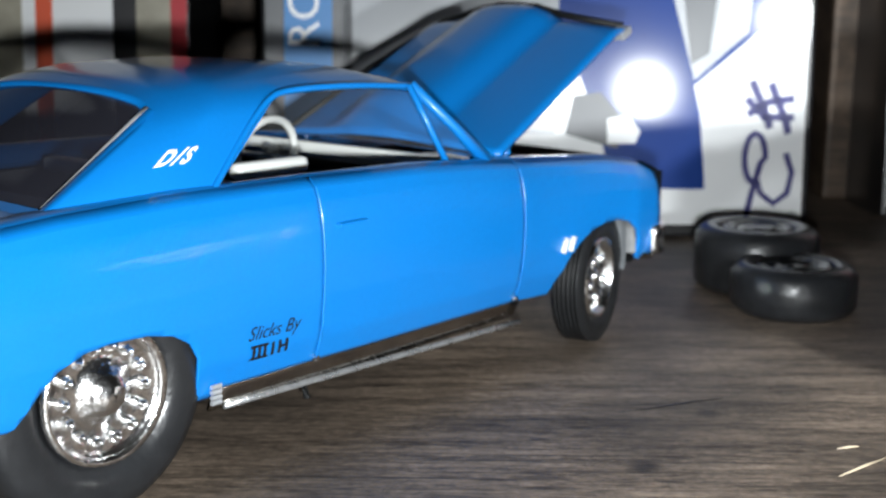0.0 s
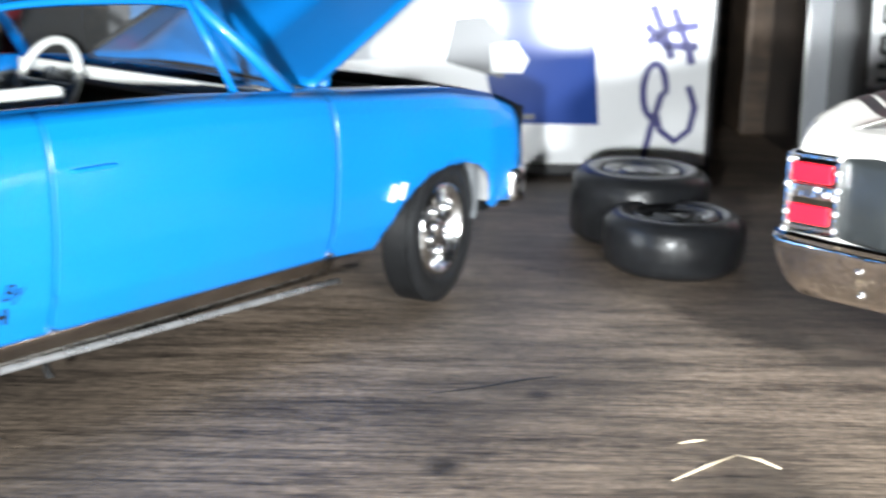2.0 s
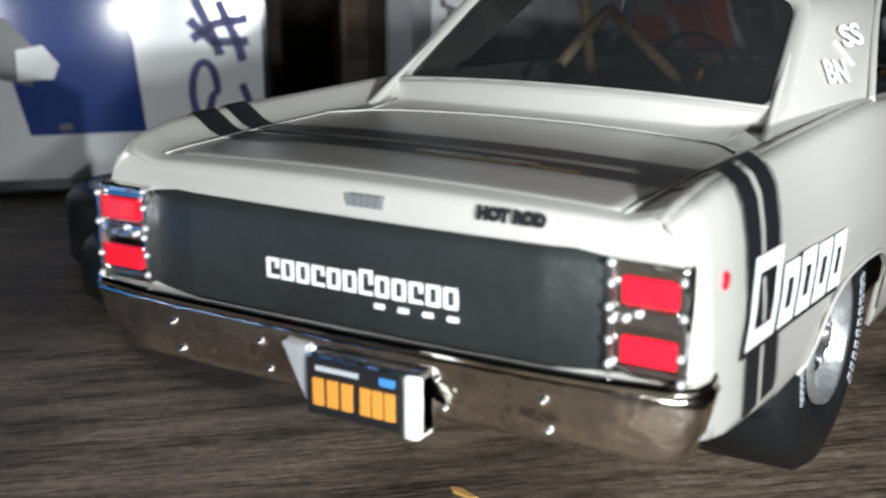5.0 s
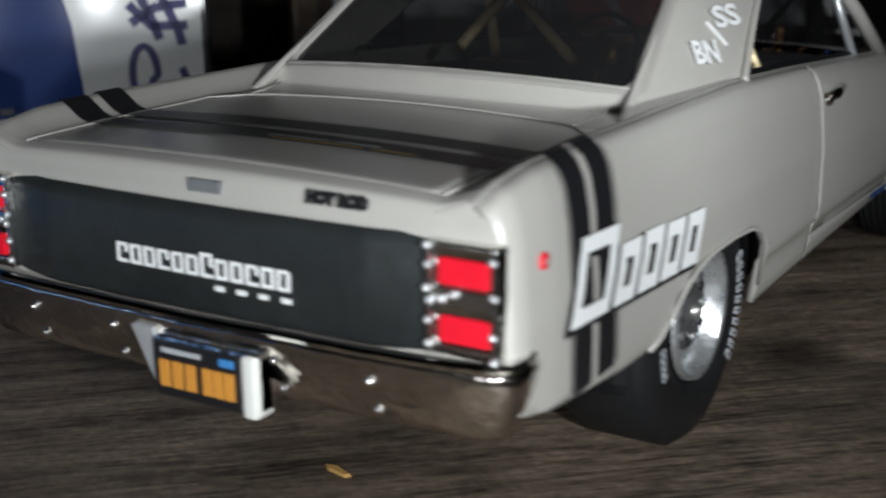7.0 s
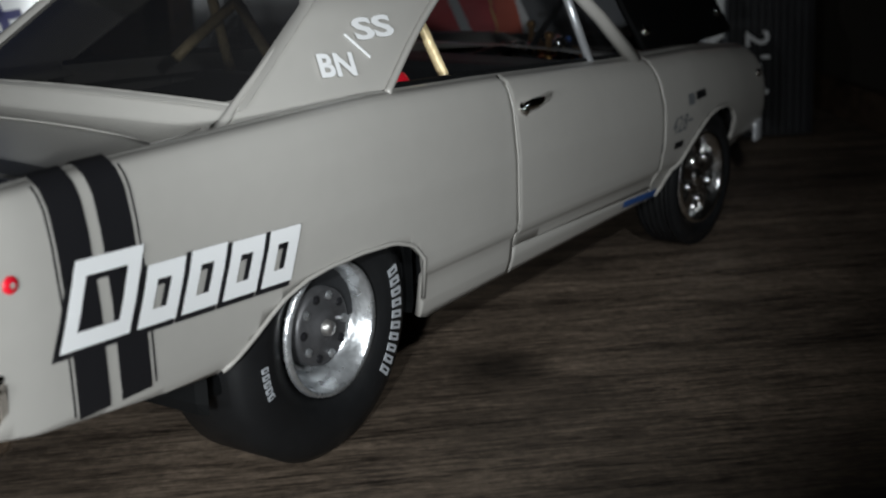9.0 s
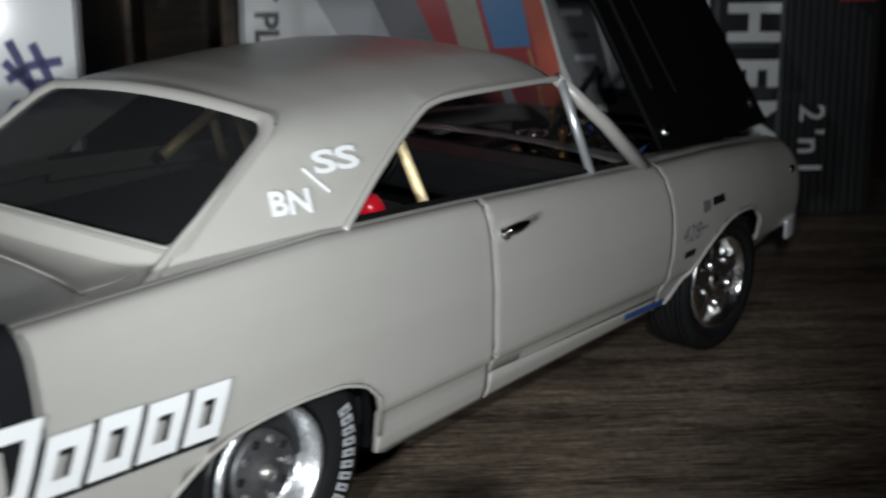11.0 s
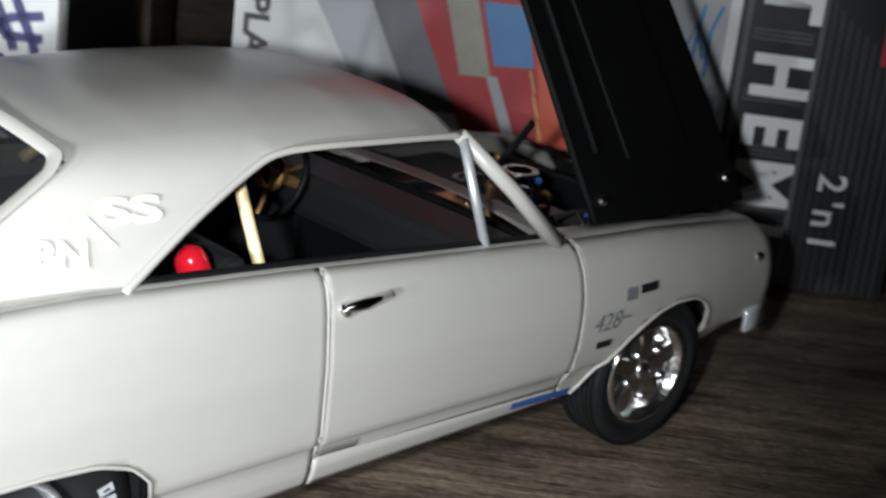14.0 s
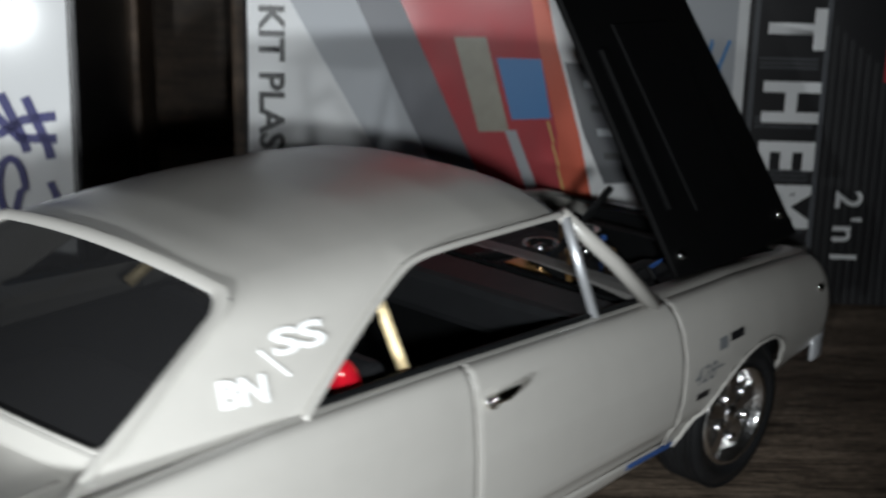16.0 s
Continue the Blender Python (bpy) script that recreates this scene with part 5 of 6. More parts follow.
# cabin
for sx in (-0.0135, 0.0135):
    seat = part("bucket_seat", box((sx - 0.0085, 0.0450, 0.0180), (sx + 0.0085, 0.0640, 0.0240), 0.002), CABIN, dart, "black bucket seat")
    part("backrest", box((-0.0085, -0.0020, 0), (0.0085, 0.0020, 0.0180), 0.0016, pose(sx, 0.0465, 0.0235, 14, 0, 0)), CABIN, seat)
part("rear_bench", box((-0.0250, 0.0060, 0.0180), (0.0250, 0.0290, 0.0360), 0.003), CABIN, dart, "black rear bench")
part("dashboard", box((-0.0280, 0.0800, 0.0310), (0.0280, 0.0905, 0.0385), 0.0015), CABIN, dart)
part("red_bottle", tube([(0.0228, 0.0384, 0.0345), (0.0226, 0.0352, 0.0424), (0.0226, 0.0347, 0.0435), (0.0226, 0.0344, 0.0441)], [0.0021, 0.0021, 0.0017, 0.0008], 16), RED, dart, "red bottle beside the roll bar", smooth=True)
wheel_ring = part("steering_wheel", ring((-0.0135, 0.0750, 0.0385), 0.0072, 0.00055, (0, -0.9, 0.42)), BLACK, dart, smooth=True)
for a in (0, 120, 240):
    e = Vector((-0.0135, 0.0750, 0.0385))
    u = Vector((1, 0, 0)) * math.cos(radians(a + 30)) + Vector((0, 0.42, 0.9)) * math.sin(radians(a + 30))
    part("spoke", tube([e, e + 0.007 * u], 0.0004, 6), BRASS, wheel_ring)
part("steering_column", tube([(-0.0135, 0.0750, 0.0385), (-0.0135, 0.0860, 0.0340)], 0.0009, 8), BRASS, dart)
part("wheel_hub", ring((-0.0135, 0.0745, 0.0388), 0.0026, 0.0007, (0, -0.9, 0.42), 20), BRASS, wheel_ring, "brass hub ring", smooth=True)
bars = [[(0.0266, 0.0433, 0.0300), (0.0262, 0.0427, 0.0418), (0.0225, 0.0424, 0.0493), (0.0185, 0.0426, 0.0560)], [(-0.0200, 0.0540, 0.0180), (-0.0200, 0.0478, 0.0410), (-0.0198, 0.0443, 0.0535), (-0.0180, 0.0430, 0.0560)],
        [(-0.0180, 0.0430, 0.0560), (0, 0.0427, 0.0568), (0.0180, 0.0426, 0.0560)], [(-0.0165, 0.0470, 0.0515), (-0.0060, 0.0408, 0.0453), (0.0010, 0.0366, 0.0412)], [(-0.0170, 0.0470, 0.0515), (-0.0186, 0.0377, 0.0460), (-0.0190, 0.0345, 0.0440)]]
cage = part("roll_cage", tube(bars[0], 0.0008, 10), GOLD, dart, "speckled gold roll cage bar", smooth=True)
for b in bars[1:]:
    part("cage_bar", tube(b, 0.0009, 10), GOLD, cage, smooth=True)

wheel(dart, "rear_wheel", 0.0328, 0.0058, 0.0172, 0.0086, 0.0140, 1, "steel", writing=1)
wheel(dart, "rear_wheel", 0.0328, 0.0058, 0.0172, 0.0086, 0.0140, -1, "steel")
wheel(dart, "front_wheel", 0.0350, 0.1176, 0.0131, 0.0088, 0.0085, 1, "front", steer=-4)
wheel(dart, "front_wheel", 0.0350, 0.1176, 0.0131, 0.0088, 0.0085, -1, "front", steer=-4)


# ======== the blue car ========
nova = new("model_car")
nova.matrix_world = pose(-0.1345, -0.1566, 0, 0, 0, 3.2)
tagged(nova, "bright blue model car with raised hood and white steering wheel", "model car", "model cars")
NV = Flank(
    low=[(-0.0480, 0.0200), (-0.0150, 0.0165), (-0.0140, 0.0168), (-0.0125, 0.0185), (-0.0105, 0.0208), (-0.0080, 0.0230), (-0.0040, 0.0246), (0.0, 0.0251), (0.0060, 0.0249), (0.0103, 0.0240), (0.0135, 0.0222), (0.0152, 0.0196), (0.0158, 0.0150),
         (0.0160, 0.0128), (0.0190, 0.0128), (0.0200, 0.0139), (0.0400, 0.0139), (0.0930, 0.0136), (0.1040, 0.0128), (0.1052, 0.0150), (0.1072, 0.0178), (0.1094, 0.0202), (0.1125, 0.0225), (0.1162, 0.0241), (0.1210, 0.0250), (0.1265, 0.0249),
         (0.1312, 0.0238), (0.1345, 0.0216), (0.1364, 0.0188), (0.1372, 0.0150), (0.1390, 0.0142), (0.1410, 0.0148), (0.1475, 0.0160)],
    top=[(-0.0480, 0.0395), (-0.0300, 0.0408), (-0.0150, 0.0416), (-0.005, 0.0423), (0.0145, 0.0429), (0.0400, 0.0426), (0.0653, 0.0420), (0.0833, 0.0408), (0.1249, 0.0376), (0.1390, 0.0354), (0.1456, 0.0334), (0.1475, 0.0322)],
    width=[(-0.0480, 0.0335), (-0.0420, 0.0355), (-0.0200, 0.0370), (0.0500, 0.0372), (0.1100, 0.0370), (0.1350, 0.0362), (0.1440, 0.0350), (0.1475, 0.0340)],
    crease=0.03,
    tuck=[(0, 0.0030), (0.08, 0.0022), (0.20, 0.0010), (0.40, 0.0002), (0.58, 0.0), (0.75, 0.0003), (0.88, 0.0010), (0.95, 0.0018), (1.0, 0.0034)])
BDOOR = (0.0398, 0.0926)
for side in (1, -1):
    thick(part("quarter_panel", NV.panel(-0.0480, BDOOR[0], side), BLUE, nova, smooth=True), SKIN)
    d = thick(part("door", NV.panel(BDOOR[0], BDOOR[1], side, gap=0.00014), BLUE, nova, smooth=True), SKIN)
    thick(part("front_fender", NV.panel(BDOOR[1], 0.1475, side), BLUE, nova, smooth=True), SKIN)
    for yy in BDOOR:
        seam = [(side * (NV.x(yy, z) + 0.00002), yy, z) for z in spaced(0.0142, NV.top(yy) - 0.0003, 0.0015)]
        part("door_seam", tube(seam, 0.00022, 6), BLUE, d, smooth=True)
    part("handle", box((min(side * 0.0368, side * 0.0380), 0.0425, 0.0348), (max(side * 0.0368, side * 0.0380), 0.0490, 0.0354), 0.0003), BLUE, d)
    # side trim plate with a bright pipe below it
    rows = [[(side * (NV.x(y, 0.0139) - 0.0002 - 0.0006 * k), y, 0.0139 - 0.0013 * k) for k in range(4)] for y in spaced(0.0198, 0.0950, 0.004)]
    trim = part("sill_trim", face_up(sheet(rows), (side, 0, 0)), DULL_CHROME, nova, "dull metal trim plate under the door", smooth=True)
    thick(trim, 0.0006)
    part("side_pipe", tube([(side * (NV.x(0.05, 0.0139) - 0.0018), y, 0.0103 - 0.0016 * (y - 0.0236) / 0.0733) for y in spaced(0.0225, 0.0968, 0.01)], 0.00055, 8), WHEEL, trim, "bright side pipe", smooth=True)
    for k in range(4):
        part("pipe_rib", tube([(side * (NV.x(0.0187, 0.015) + 0.0004), 0.0180, 0.0122 + 0.0008 * k), (side * (NV.x(0.0187, 0.015) + 0.0004), 0.0198, 0.0122 + 0.0008 * k)], 0.00035, 6), SILVER, trim)
    part("trim_bolt", lathe([(0, 0.0006), (0.0006, 0.0004), (0.0007, 0.0001)], 10, (side * NV.x(0.0398, 0.0142), 0.0398, 0.0143), side), CHROME, trim)
    part("trim_bolt", lathe([(0, 0.0006), (0.0006, 0.0004), (0.0007, 0.0001)], 10, (side * NV.x(0.0926, 0.0142), 0.0926, 0.0143), side), CHROME, trim)
    for yc, half, zc in ((0.0010, 0.0155, 0.0255), (0.1200, 0.0155, 0.0250)):
        well = box((min(side * 0.012, side * 0.0335), yc - half, 0.0120), (max(side * 0.012, side * 0.0335), yc + half, zc + 0.006), 0.002)
        gone = [f for f in well.faces if f.normal.x * side > 0.9 or f.normal.z < -0.9]
        bmesh.ops.delete(well, geom=gone, context="FACES")
        part("wheel_well", well, GREY if yc > 0.05 else BLACK, nova)
    rows = []
    for y in spaced(-0.0480, 0.0200, 0.0015):
        xe, zt = NV.x(y, NV.top(y)), NV.top(y)
        rows.append([(side * xe, y, zt), (side * (xe - 0.0008), y, zt + 0.0003), (side * 0.0270, y, zt - 0.0004)])
    part("rear_wing_top", face_up(sheet(rows), (0, 0, 1)), BLUE, nova, smooth=True)
    rows = []
    for y in spaced(0.0200, 0.0850, 0.002):
        xe, zt = NV.x(y, NV.top(y)), NV.top(y)
        rows.append([(side * xe, y, zt), (side * (xe - 0.0008), y, zt + 0.0003), (side * 0.0306, y, zt), (side * 0.0300, y, zt - 0.0030)])
    part("window_sill", face_up(sheet(rows), (0, 0, 1)), BLUE, nova, smooth=True)
    rows = []
    for y in spaced(0.0850, 0.1475, 0.002):
        xe, zt = NV.x(y, NV.top(y)), NV.top(y)
        rows.append([(side * xe, y, zt), (side * (xe - 0.0008), y, zt + 0.0003), (side * 0.0296, y, zt + 0.0003), (side * 0.0292, y, zt - 0.0030)])
    part("fender_top", face_up(sheet(rows), (0, 0, 1)), BLUE, nova, smooth=True)
    part("inner_fender", box((min(side * 0.0285, side * 0.0295), 0.0960, 0.0160), (max(side * 0.0285, side * 0.0295), 0.1440, 0.0345), 0.0003), BLACK, nova)
    part("inner_panel", box((min(side * 0.0298, side * 0.0310), -0.0030, 0.0165), (max(side * 0.0298, side * 0.0310), 0.0900, 0.0385), 0.0002), GREY, nova)
for side in (1, -1):
    part("fender_liner", box((min(side * 0.0290, side * 0.0345), 0.1356, 0.0160), (max(side * 0.0290, side * 0.0345), 0.1372, 0.0262), 0.0006), LINER, nova, "pale grey liner inside the front wheel arch")
part("floor_pan", box((-0.0310, -0.044, 0.0130), (0.0310, 0.142, 0.0155), 0.0005), BLACK, nova, "black chassis floor")
part("firewall", box((-0.032, 0.0910, 0.0150), (0.032, 0.0930, 0.0385), 0.0003), BLACK, nova)
part("rear_bulkhead", box((-0.032, -0.0060, 0.0165), (0.032, -0.0040, 0.0400), 0.0003), BLACK, nova)
part("radiator_wall", box((-0.030, 0.1415, 0.0150), (0.030, 0.1435, 0.0335), 0.0003), BLACK, nova)
part("axle_stub", tube([(0.0300, 0.0420, 0.0130), (0.0300, 0.0420, 0.0085), (0.0304, 0.0424, 0.0062)], 0.0006, 8), BLACK, nova, "small exhaust tip under the sill")

bd = table_of([(-0.0480, 0.0388), (-0.0300, 0.0402), (-0.0060, 0.0416), (0.0, 0.0420)])
part("trunk_lid", face_up(sheet([[(0.0272 * s, y, bd(y) + 0.0006 * (1 - s * s)) for s in (i / 8 - 1 for i in range(17))] for y in spaced(-0.0480, -0.0060, 0.003)]), (0, 0, 1)), BLUE, nova, smooth=True)
part("rear_scuttle", face_up(arc_patch((0.0275, -0.0062, 0.0412), (0, -0.0062, 0.0420), (0.0275, -0.0030, 0.0420), (0, -0.0035, 0.0426)), (0, 0, 1)), BLUE, nova, smooth=True)
part("tail_panel", face_up(sheet([[(0.0335 * s, -0.0480, z) for s in (-1, -0.5, 0, 0.5, 1)] for z in (0.0180, 0.0300, 0.0390)]), (0, -1, 0)), BLUE, nova)
part("cowl", face_up(arc_patch((0.0310, 0.0850, 0.0408), (0, 0.0890, 0.0412), (0.0300, 0.0930, 0.0400), (0, 0.0930, 0.0408)), (0, 0, 1)), BLUE, nova, smooth=True)
half = table_of([(0.0185, 0.0242), (0.0300, 0.0262), (0.0500, 0.0268), (0.0735, 0.0256)])
rail = table_of([(0.0185, 0.0532), (0.0300, 0.0552), (0.0500, 0.0556), (0.0650, 0.0552), (0.0735, 0.0542)])
ridge = table_of([(0.0185, 0.0556), (0.0230, 0.0572), (0.0320, 0.0584), (0.0480, 0.0588), (0.0650, 0.0577), (0.0735, 0.0560)])
BP = [Vector(p) for p in ((0.0290, -0.0050, 0.0414), (0.0334, 0.0212, 0.0420), (0.0272, 0.0395, 0.0553), (0.0242, 0.0185, 0.0530))]


def blue_pillar(u, v):
    top = BP[3].lerp(BP[2], u)
    top = Vector((half(top.y) + 0.0001, top.y, rail(top.y) + 0.0001))
    return BP[0].lerp(BP[1], u).lerp(top, v) + Vector((0.0007, 0, 0.0004)) * 16 * u * (1 - u) * v * (1 - v)


def blue_roof_z(x, y):
    return rail(y) + (ridge(y) - rail(y)) * (1 - min(1.0, abs(x) / half(y)) ** 3.2)


rows = []
for y, u in [(None, i / 16) for i in range(17)] + [(y, 0) for y in spaced(0.0402, 0.0735, 0.0014)]:
    if y is None:
        run = [blue_pillar(u, 0.74 * j / 10) for j in range(10)]
        low, mid = blue_pillar(u, 0.74), blue_pillar(u, 1.0)
    else:
        low, mid = Vector((half(y) + 0.0002, y, rail(y) - 0.0008)), Vector((half(y), y, rail(y)))
        run = [low] * 10
    x = half(mid.y) - 0.0050
    high = Vector((x, mid.y, blue_roof_z(x, mid.y)))
    run += [low * (1 - q) ** 2 + mid * 2 * q * (1 - q) + high * q * q for q in (j / 9 for j in range(10))]
    run += [Vector((x * (1 - k / 9), mid.y, blue_roof_z(x * (1 - k / 9), mid.y))) for k in range(1, 10)]
    rows.append(run + [Vector((-p.x, p.y, p.z)) for p in reversed(run[:-1])])
skin = sheet(rows)
bmesh.ops.dissolve_degenerate(skin, dist=1e-6, edges=skin.edges[:])
bmesh.ops.remove_doubles(skin, verts=skin.verts[:], dist=1e-6)
thick(part("roof", face_up(skin, (0, 0, 1)), BLUE, nova, "blue roof flowing into wide rear pillars", smooth=True), SKIN)
for side in (1, -1):
    part("windshield_pillar", tube([(side * 0.0325, 0.0860, 0.0404), (side * 0.0300, 0.0800, 0.0468), (side * 0.0264, 0.0722, 0.0545)], [0.0013, 0.0010, 0.0010], 8), BLUE, nova, smooth=True)
    part("drip_rail", tube(eased([(side * 0.0330, 0.0214, 0.0424), (side * 0.0298, 0.0300, 0.0490), (side * 0.0278, 0.0372, 0.0541), (side * 0.0275, 0.0410, 0.0552), (side * 0.0275, 0.0550, 0.0553), (side * 0.0266, 0.0722, 0.0542)]), 0.00055, 8), BLUE, nova, smooth=True)
    part("vent_bar", tube([(side * 0.0322, 0.0752, 0.0412), (side * 0.0275, 0.0706, 0.0545)], 0.0006, 8), BLUE, nova, smooth=True)
gl = part("rear_window", face_up(arc_patch((0.0278, -0.0020, 0.0414), (0, -0.0034, 0.0428), (0.0236, 0.0188, 0.0530), (0, 0.0188, 0.0555)), (0, -1, 0.5)), clear("smoked_plastic", (0.03, 0.03, 0.04), 0.05, 0.75), nova, "dark glossy rear window", smooth=True)
for side in (1, -1):
    rows = []
    for k in range(9):
        v = k / 8
        edge, pane = blue_pillar(0, v), Vector((0.0278, -0.0020, 0.0414)).lerp(Vector((0.0236, 0.0188, 0.0530)), v) + Vector((-0.0012, -0.0002, 0.0004))
        rows.append([Vector((side, 1, 1)) * p for p in (edge, edge.lerp(pane, 0.5) + Vector((0, -0.0003, 0.0003)), pane)])
    part("window_reveal", face_up(sheet(rows), (0, -0.5, 1)), BLUE, nova, smooth=True)
    part("window_trim", tube([Vector((side, 1, 1)) * (r[2] if side > 0 else Vector((-r[2].x, r[2].y, r[2].z))) for r in rows], 0.00055, 8), SILVER, nova, "bright trim beside the rear window", smooth=True)
ws = part("windshield", face_up(arc_patch((0.0310, 0.0870, 0.0408), (0, 0.0890, 0.0412), (0.0256, 0.0728, 0.0542), (0, 0.0735, 0.0560)), (0, 1, 0.5)), GLASS, nova, "clear plastic windshield", smooth=True)
ws.visible_shadow = False

# raised hood, hinged at the cowl
bh = new("hood")
bh.parent = nova
bh.matrix_local = pose(0.0008, 0.0948, 0.0405, 25.8, 0, 0)
rows = []
for y in spaced(0, 0.0550, 0.002):
    row = []
    for i in range(33):
        s = i / 16 - 1
        bulge = 0.0036 * max(0.0, 1 - (abs(s + 0.12) / 0.48) ** 3) * min(1, y / 0.010)
        row.append(((0.0282 - 0.0030 * y / 0.055) * s, y, 0.0016 * (1 - s * s) + bulge - (0.0025 * max(0.0, (y - 0.049) / 0.006) ** 2)))
    rows.append(row)
thick(part("hood_skin", face_up(sheet(rows), (0, 0, 1)), BLUE, bh, "blue hood with a raised centre", smooth=True), 0.0010)
part("hood_edge", tube([(-0.0280, 0.002, 0.0), (-0.0266, 0.030, 0.0), (-0.0254, 0.0530, -0.0012), (-0.0235, 0.0548, -0.0012), (-0.0140, 0.0553, 0.0014), (-0.0080, 0.0553, 0.0026), (0.0020, 0.0553, 0.0024), (0.0085, 0.0552, 0.0006), (0.0235, 0.0548, -0.0014)], 0.0008, 8), BLACK, bh, "black edge of the hood", smooth=True)
part("hood_lining", face_up(sheet([[(0.0250 * s, y, -0.0010) for s in (-1, -0.5, 0, 0.5, 1)] for y in spaced(0.002, 0.050, 0.008)]), (0, 0, -1)), BLACK, bh)
part("hood_latch", box((-0.0020, 0.0520, -0.0022), (0.0020, 0.0545, -0.0010), 0.0004), CHROME, bh)
part("hood_latch", box((0.0222, 0.0510, -0.0030), (0.0258, 0.0548, -0.0012), 0.0004), SILVER, bh)
part("hood_hinge", tube([(0.0265, 0.1000, 0.0385), (0.0262, 0.1010, 0.0430)], 0.0010, 8), BLUE, nova)
part("hood_hinge", tube([(-0.0265, 0.1000, 0.0385), (-0.0262, 0.1010, 0.0430)], 0.0010, 8), BLUE, nova)
part("engine_block", box((-0.0110, 0.1000, 0.0160), (0.0110, 0.1350, 0.0310), 0.0015), BLACK, nova)
part("air_cleaner", lathe([(0, 0.0095), (0.0035, 0.0095), (0.0042, 0.0085), (0.0042, 0.001)], 28), CHROME, nova, smooth=True).matrix_local = pose(0, 0.116, 0.0312, 0, -90, 0)
part("nose", face_up(arc_patch((0.0345, 0.1455, 0.0150), (0, 0.1500, 0.0150), (0.0340, 0.1475, 0.0325), (0, 0.1520, 0.0330)), (0, 1, 0)), BLACK, nova, smooth=True)
part("nose_header", face_up(arc_patch((0.0335, 0.1400, 0.0352), (0, 0.1440, 0.0356), (0.0335, 0.1475, 0.0325), (0, 0.1520, 0.0330)), (0, 0, 1)), BLACK, nova, smooth=True)
path = [(-0.0352, 0.1420), (-0.0355, 0.1465), (-0.0320, 0.1505), (-0.0200, 0.1530), (0, 0.1540), (0.0200, 0.1530), (0.0320, 0.1505), (0.0355, 0.1465), (0.0352, 0.1425)]
thick(part("front_bumper", face_up(sheet([[(x, y, z) for z in (0.0150, 0.0165, 0.0195, 0.0212)] for x, y in path]), (0, 1, 0)), SPARK, nova, "chrome front bumper", smooth=True), 0.0008)
part("bumper_bracket", tube([(0.0330, 0.1400, 0.0150), (0.0345, 0.1430, 0.0148)], 0.0008, 8), CHROME, nova)

# cabin
part("dashboard", box((-0.0300, 0.0830, 0.0300), (0.0300, 0.0900, 0.0378), 0.0012), BLACK, nova)
part("dash_top", box((-0.0295, 0.0815, 0.0388), (0.0295, 0.0832, 0.0410), 0.0005), IVORY, nova, "white dashboard top")
sw = part("steering_wheel", ring((-0.0150, 0.0770, 0.0380), 0.0076, 0.0008, (0, -0.92, 0.38)), IVORY, nova, "white steering wheel", smooth=True)
part("horn_bar", tube([(-0.0222, 0.0770, 0.0380), (-0.0078, 0.0770, 0.0380)], 0.0006, 8), IVORY, sw)
part("steering_column", tube([(-0.0150, 0.0770, 0.0398), (-0.0150, 0.0880, 0.0350)], 0.0010, 8), GREY, nova)
for sx, mt in ((-0.0140, IVORY), (0.0140, IVORY)):
    seat = part("front_seat", box((sx - 0.0100, 0.0450, 0.0180), (sx + 0.0100, 0.0660, 0.0250), 0.002), GREY, nova)
    part("seat_back", box((-0.0100, -0.0022, 0), (0.0100, 0.0022, 0.0150), 0.0016, pose(sx, 0.0465, 0.0240, 12, 0, 0)), GREY, seat)
    part("seat_top", box((-0.0016, -0.0080, -0.0014), (0.0016, 0.0080, 0.0014), 0.0012, pose(sx + 0.002, 0.0486, 0.0414, 0, 0, 0)), mt, seat, "white rounded seat top", smooth=True)
    part("belt_clip", box((-0.0090, -0.0170, 0.0150), (0.0090, -0.0135, 0.0174), 0.0008, pose(sx, 0.0486, 0.0240, 0, 0, 0)), mt, seat)
part("rear_bench", box((-0.0260, 0.0060, 0.0180), (0.0260, 0.0240, 0.0370), 0.003), GREY, nova)

# lettering
for text, y, z, size, mat_, shear in (("Slicks By", 0.0292, 0.0212, 0.0030, INK, 0.35),):
    bm = letters(text, size, shear=shear)
    bm.transform(Matrix.Translation((y, z, 0)))
    part("flank_lettering", face_up(NV.lay(bm, 0.0003), (1, 0, 0)), mat_, nova, "small dark lettering on the flank")
for k, (a, b) in enumerate(((0.0252, 0.0258), (0.0263, 0.0269), (0.0274, 0.0280), (0.0290, 0.0296), (0.0304, 0.0310), (0.0318, 0.0324))):
    bm = bmesh.new()
    bm.faces.new([bm.verts.new((y, z, 0)) for y, z in rect(a, b, 0.0172, 0.0193)])
    part("flank_bar", face_up(NV.lay(fine(bm), 0.0003), (1, 0, 0)), INK, nova)
for a, b, c, d in ((0.0248, 0.0284, 0.0190, 0.0194), (0.0304, 0.0324, 0.0181, 0.0185), (0.0248, 0.0284, 0.0171, 0.0175)):
    bm = bmesh.new()
    bm.faces.new([bm.verts.new((y, z, 0)) for y, z in rect(a, b, c, d)])
    part("flank_bar", face_up(NV.lay(fine(bm), 0.0003), (1, 0, 0)), INK, nova)
bm = letters("D/S", 0.0042, offset=0.00016, space=1.25)
bmesh.ops.triangulate(bm, faces=bm.faces[:])
nz = (BP[1] - BP[0]).cross(BP[3] - BP[0]).normalized()
for v in bm.verts:
    v.co = blue_pillar(0.555 + v.co.x * 0.82 / 0.0266, 0.370 + v.co.y / 0.0205) + nz * 0.0003
part("class_letters", bm, WHITE, nova, "white class letters")
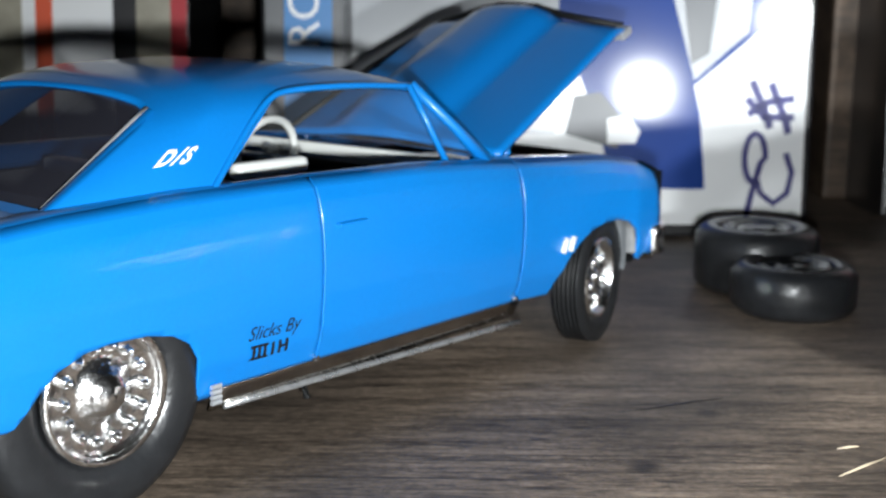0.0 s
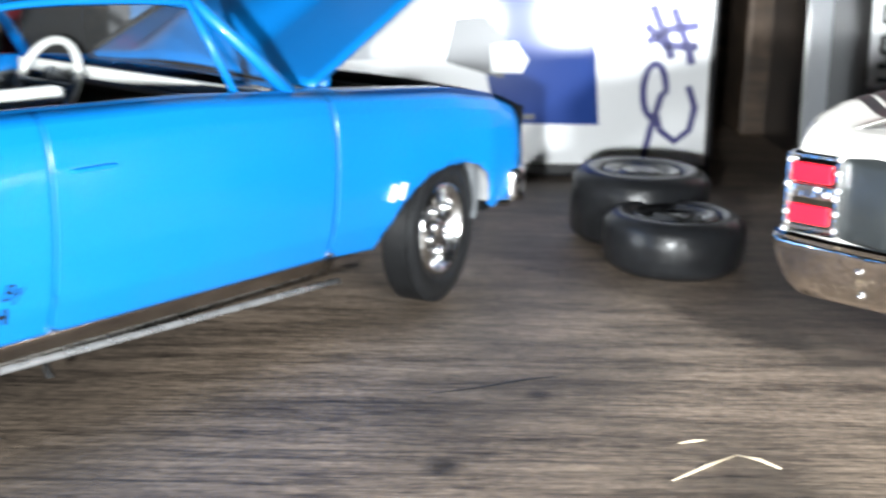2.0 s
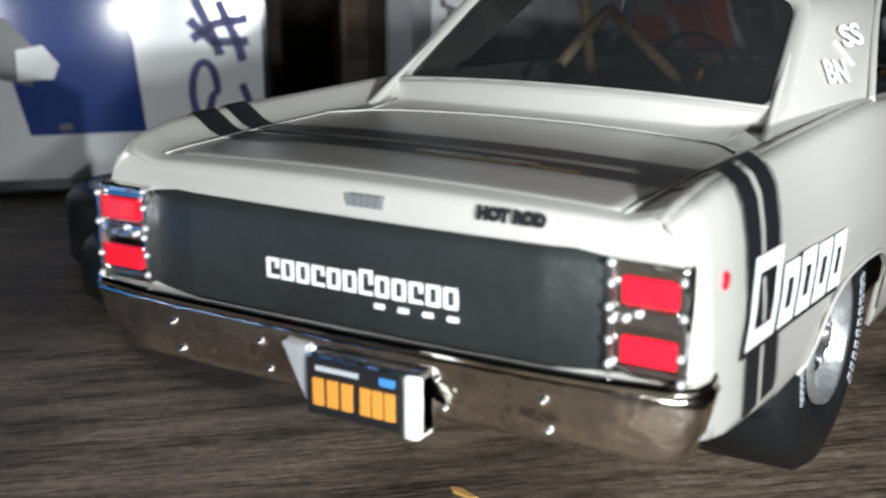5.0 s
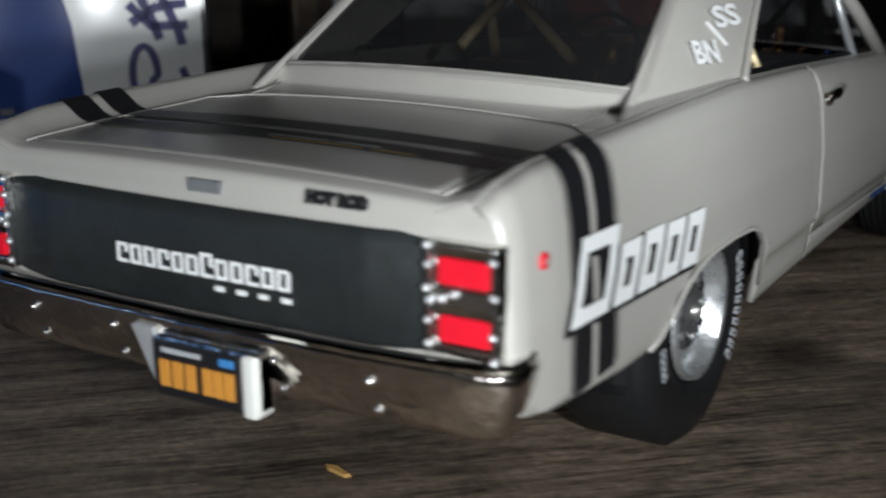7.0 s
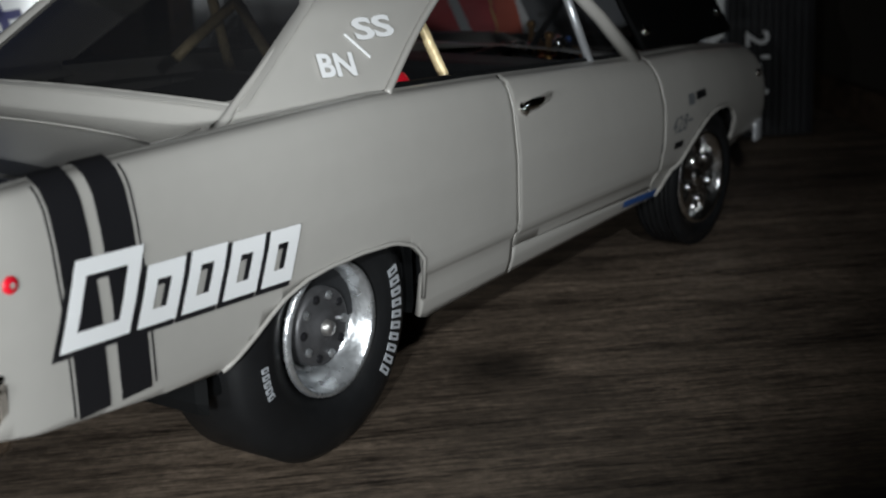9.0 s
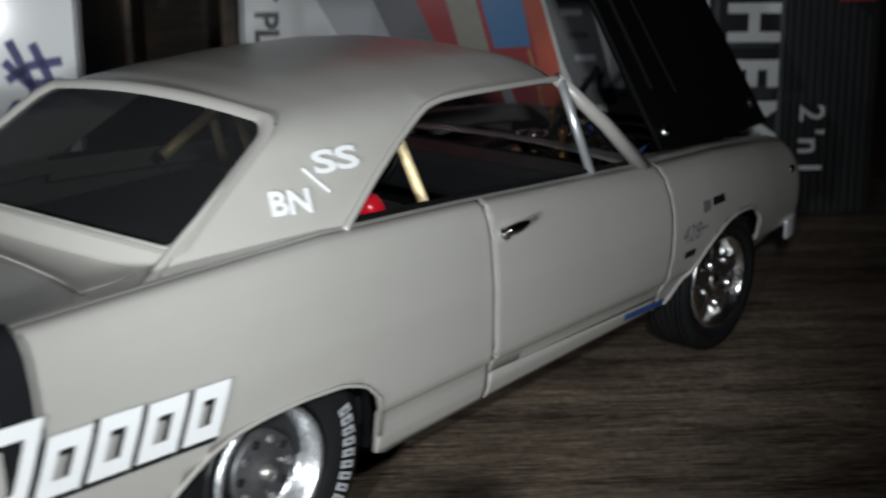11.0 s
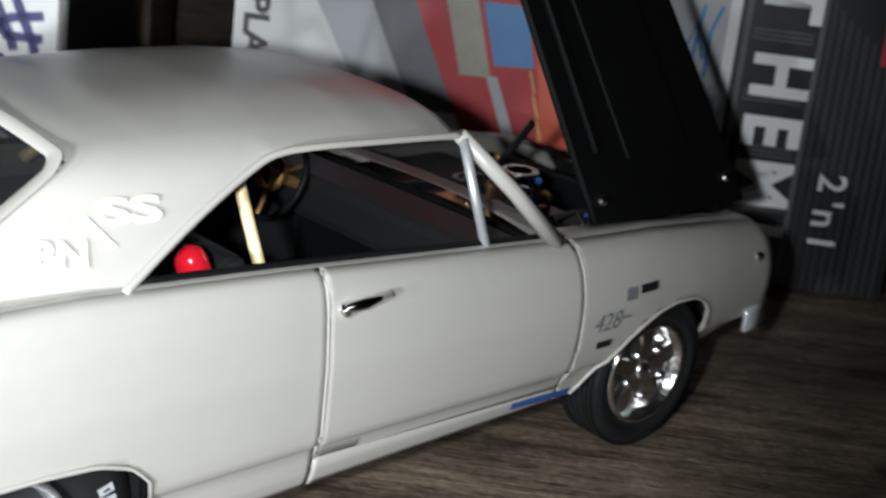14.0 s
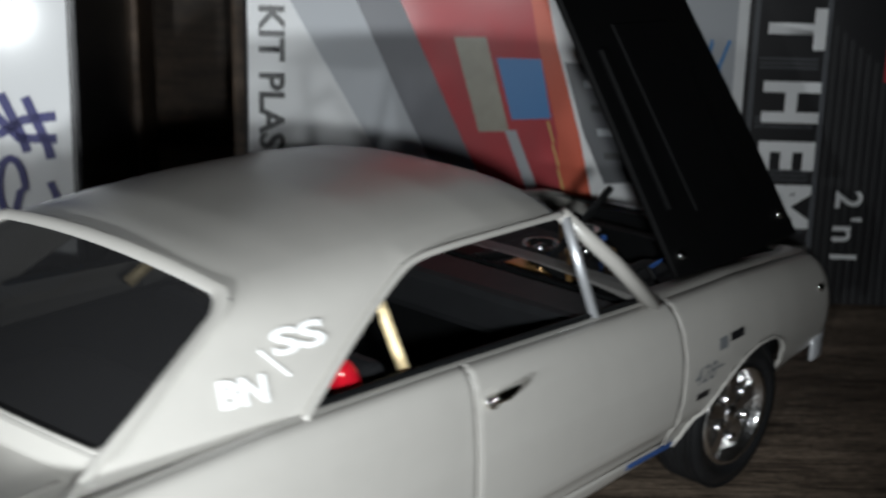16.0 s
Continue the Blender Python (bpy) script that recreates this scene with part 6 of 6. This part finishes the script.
for yy in (0.1058, 0.1082):
    part("fender_badge", tube([(NV.x(yy, 0.0225) + 0.0003, yy - 0.0006, 0.0212), (NV.x(yy, 0.0225) + 0.0003, yy - 0.0001, 0.0225), (NV.x(yy, 0.0225) + 0.0003, yy + 0.0006, 0.0239)], 0.0006, 8), IVORY, nova, "small bright slanted fender badge", smooth=True)
wheel(nova, "rear_wheel", 0.0353, 0.0004, 0.0178, 0.0098, 0.0145, 1, "disc")
wheel(nova, "rear_wheel", 0.0353, 0.0004, 0.0178, 0.0098, 0.0145, -1, "disc")
wheel(nova, "front_wheel", 0.0350, 0.1222, 0.0132, 0.0082, 0.0062, 1, "front", steer=13)
wheel(nova, "front_wheel", 0.0350, 0.1222, 0.0132, 0.0082, 0.0062, -1, "front", steer=13)


# ---- loose things on the table ----
def loose_tyre(x, y, z, r, rim, width, rx, ry, label):
    t = part("spare_tyre", lathe(tyre_bm(r, rim, width), 56), SLICK, smooth=True)
    t.matrix_world = pose(x, y, z, rx, ry, 0)
    part("rim_insert", lathe([(-width / 2 + 0.001, rim), (width / 2 - 0.0006, rim), (width / 2 - 0.0002, rim - 0.0006), (width / 2 - 0.0012, rim - 0.0016), (width / 2 - 0.0014, rim - 0.0035), (width / 2 - 0.0004, rim - 0.0045), (width / 2 - 0.0010, 0.001)], 32), TYRE_GLOSS, t, smooth=True)
    return tagged(t, label, "tyre", "spare tyres")


loose_tyre(-0.0900, 0.0190, 0.0056, 0.0140, 0.0085, 0.0112, 0, -90, "black plastic spare tyre lying flat on the table")
loose_tyre(-0.1080, 0.0345, 0.0077, 0.0148, 0.0085, 0.0154, 0, -90, "wide black plastic spare tyre lying flat on the table")
chip = part("wood_chip", prism([(-0.0022, 0), (-0.0008, 0.0007), (0.0024, 0.0003), (0.0020, -0.0005), (-0.0010, -0.0006)], 0.0005, pose(-0.002, -0.025, 0.0, 0, 0, -15), 0.0001), CHIP)
tagged(chip, "tiny pale wood chip on the table", "wood chip")

# three thin pale lines lying on the table top
PALE_MARK = material("pale_coated_mark", (0.46, 0.38, 0.27), 0.35, blotch=0.3, blotch_size=500, grain=0.3, coat=0.6)
gouge = new("table_mark")
gouge.location = (-0.0336, -0.0575, 0)
for pts in (((-0.0018, -0.0130), (-0.0010, -0.0060), (0.0, 0.0)), ((0.0, 0.0), (0.0030, 0.0006), (0.0064, 0.0)), ((-0.0075, -0.0020), (-0.0065, 0.0000), (-0.0055, 0.0015))):
    part("thin_mark", tube([(x, y, 0.0) for x, y in pts], [0.0001, 0.00032, 0.00012], 6), PALE_MARK, gouge, smooth=True)
tagged(gouge, "thin pale lines on the brown table top", "gouge")

# a dark scratch across the grain
scratch = part("table_scratch", tube([(-0.0780, -0.0710, -0.0001), (-0.0735, -0.0622, -0.0001), (-0.0705, -0.0545, -0.0001), (-0.0670, -0.0475, -0.0001)], [0.00008, 0.00025, 0.00032, 0.00008], 6), INK, smooth=True)
tagged(scratch, "thin dark scratch in the weathered table top", "scratch")
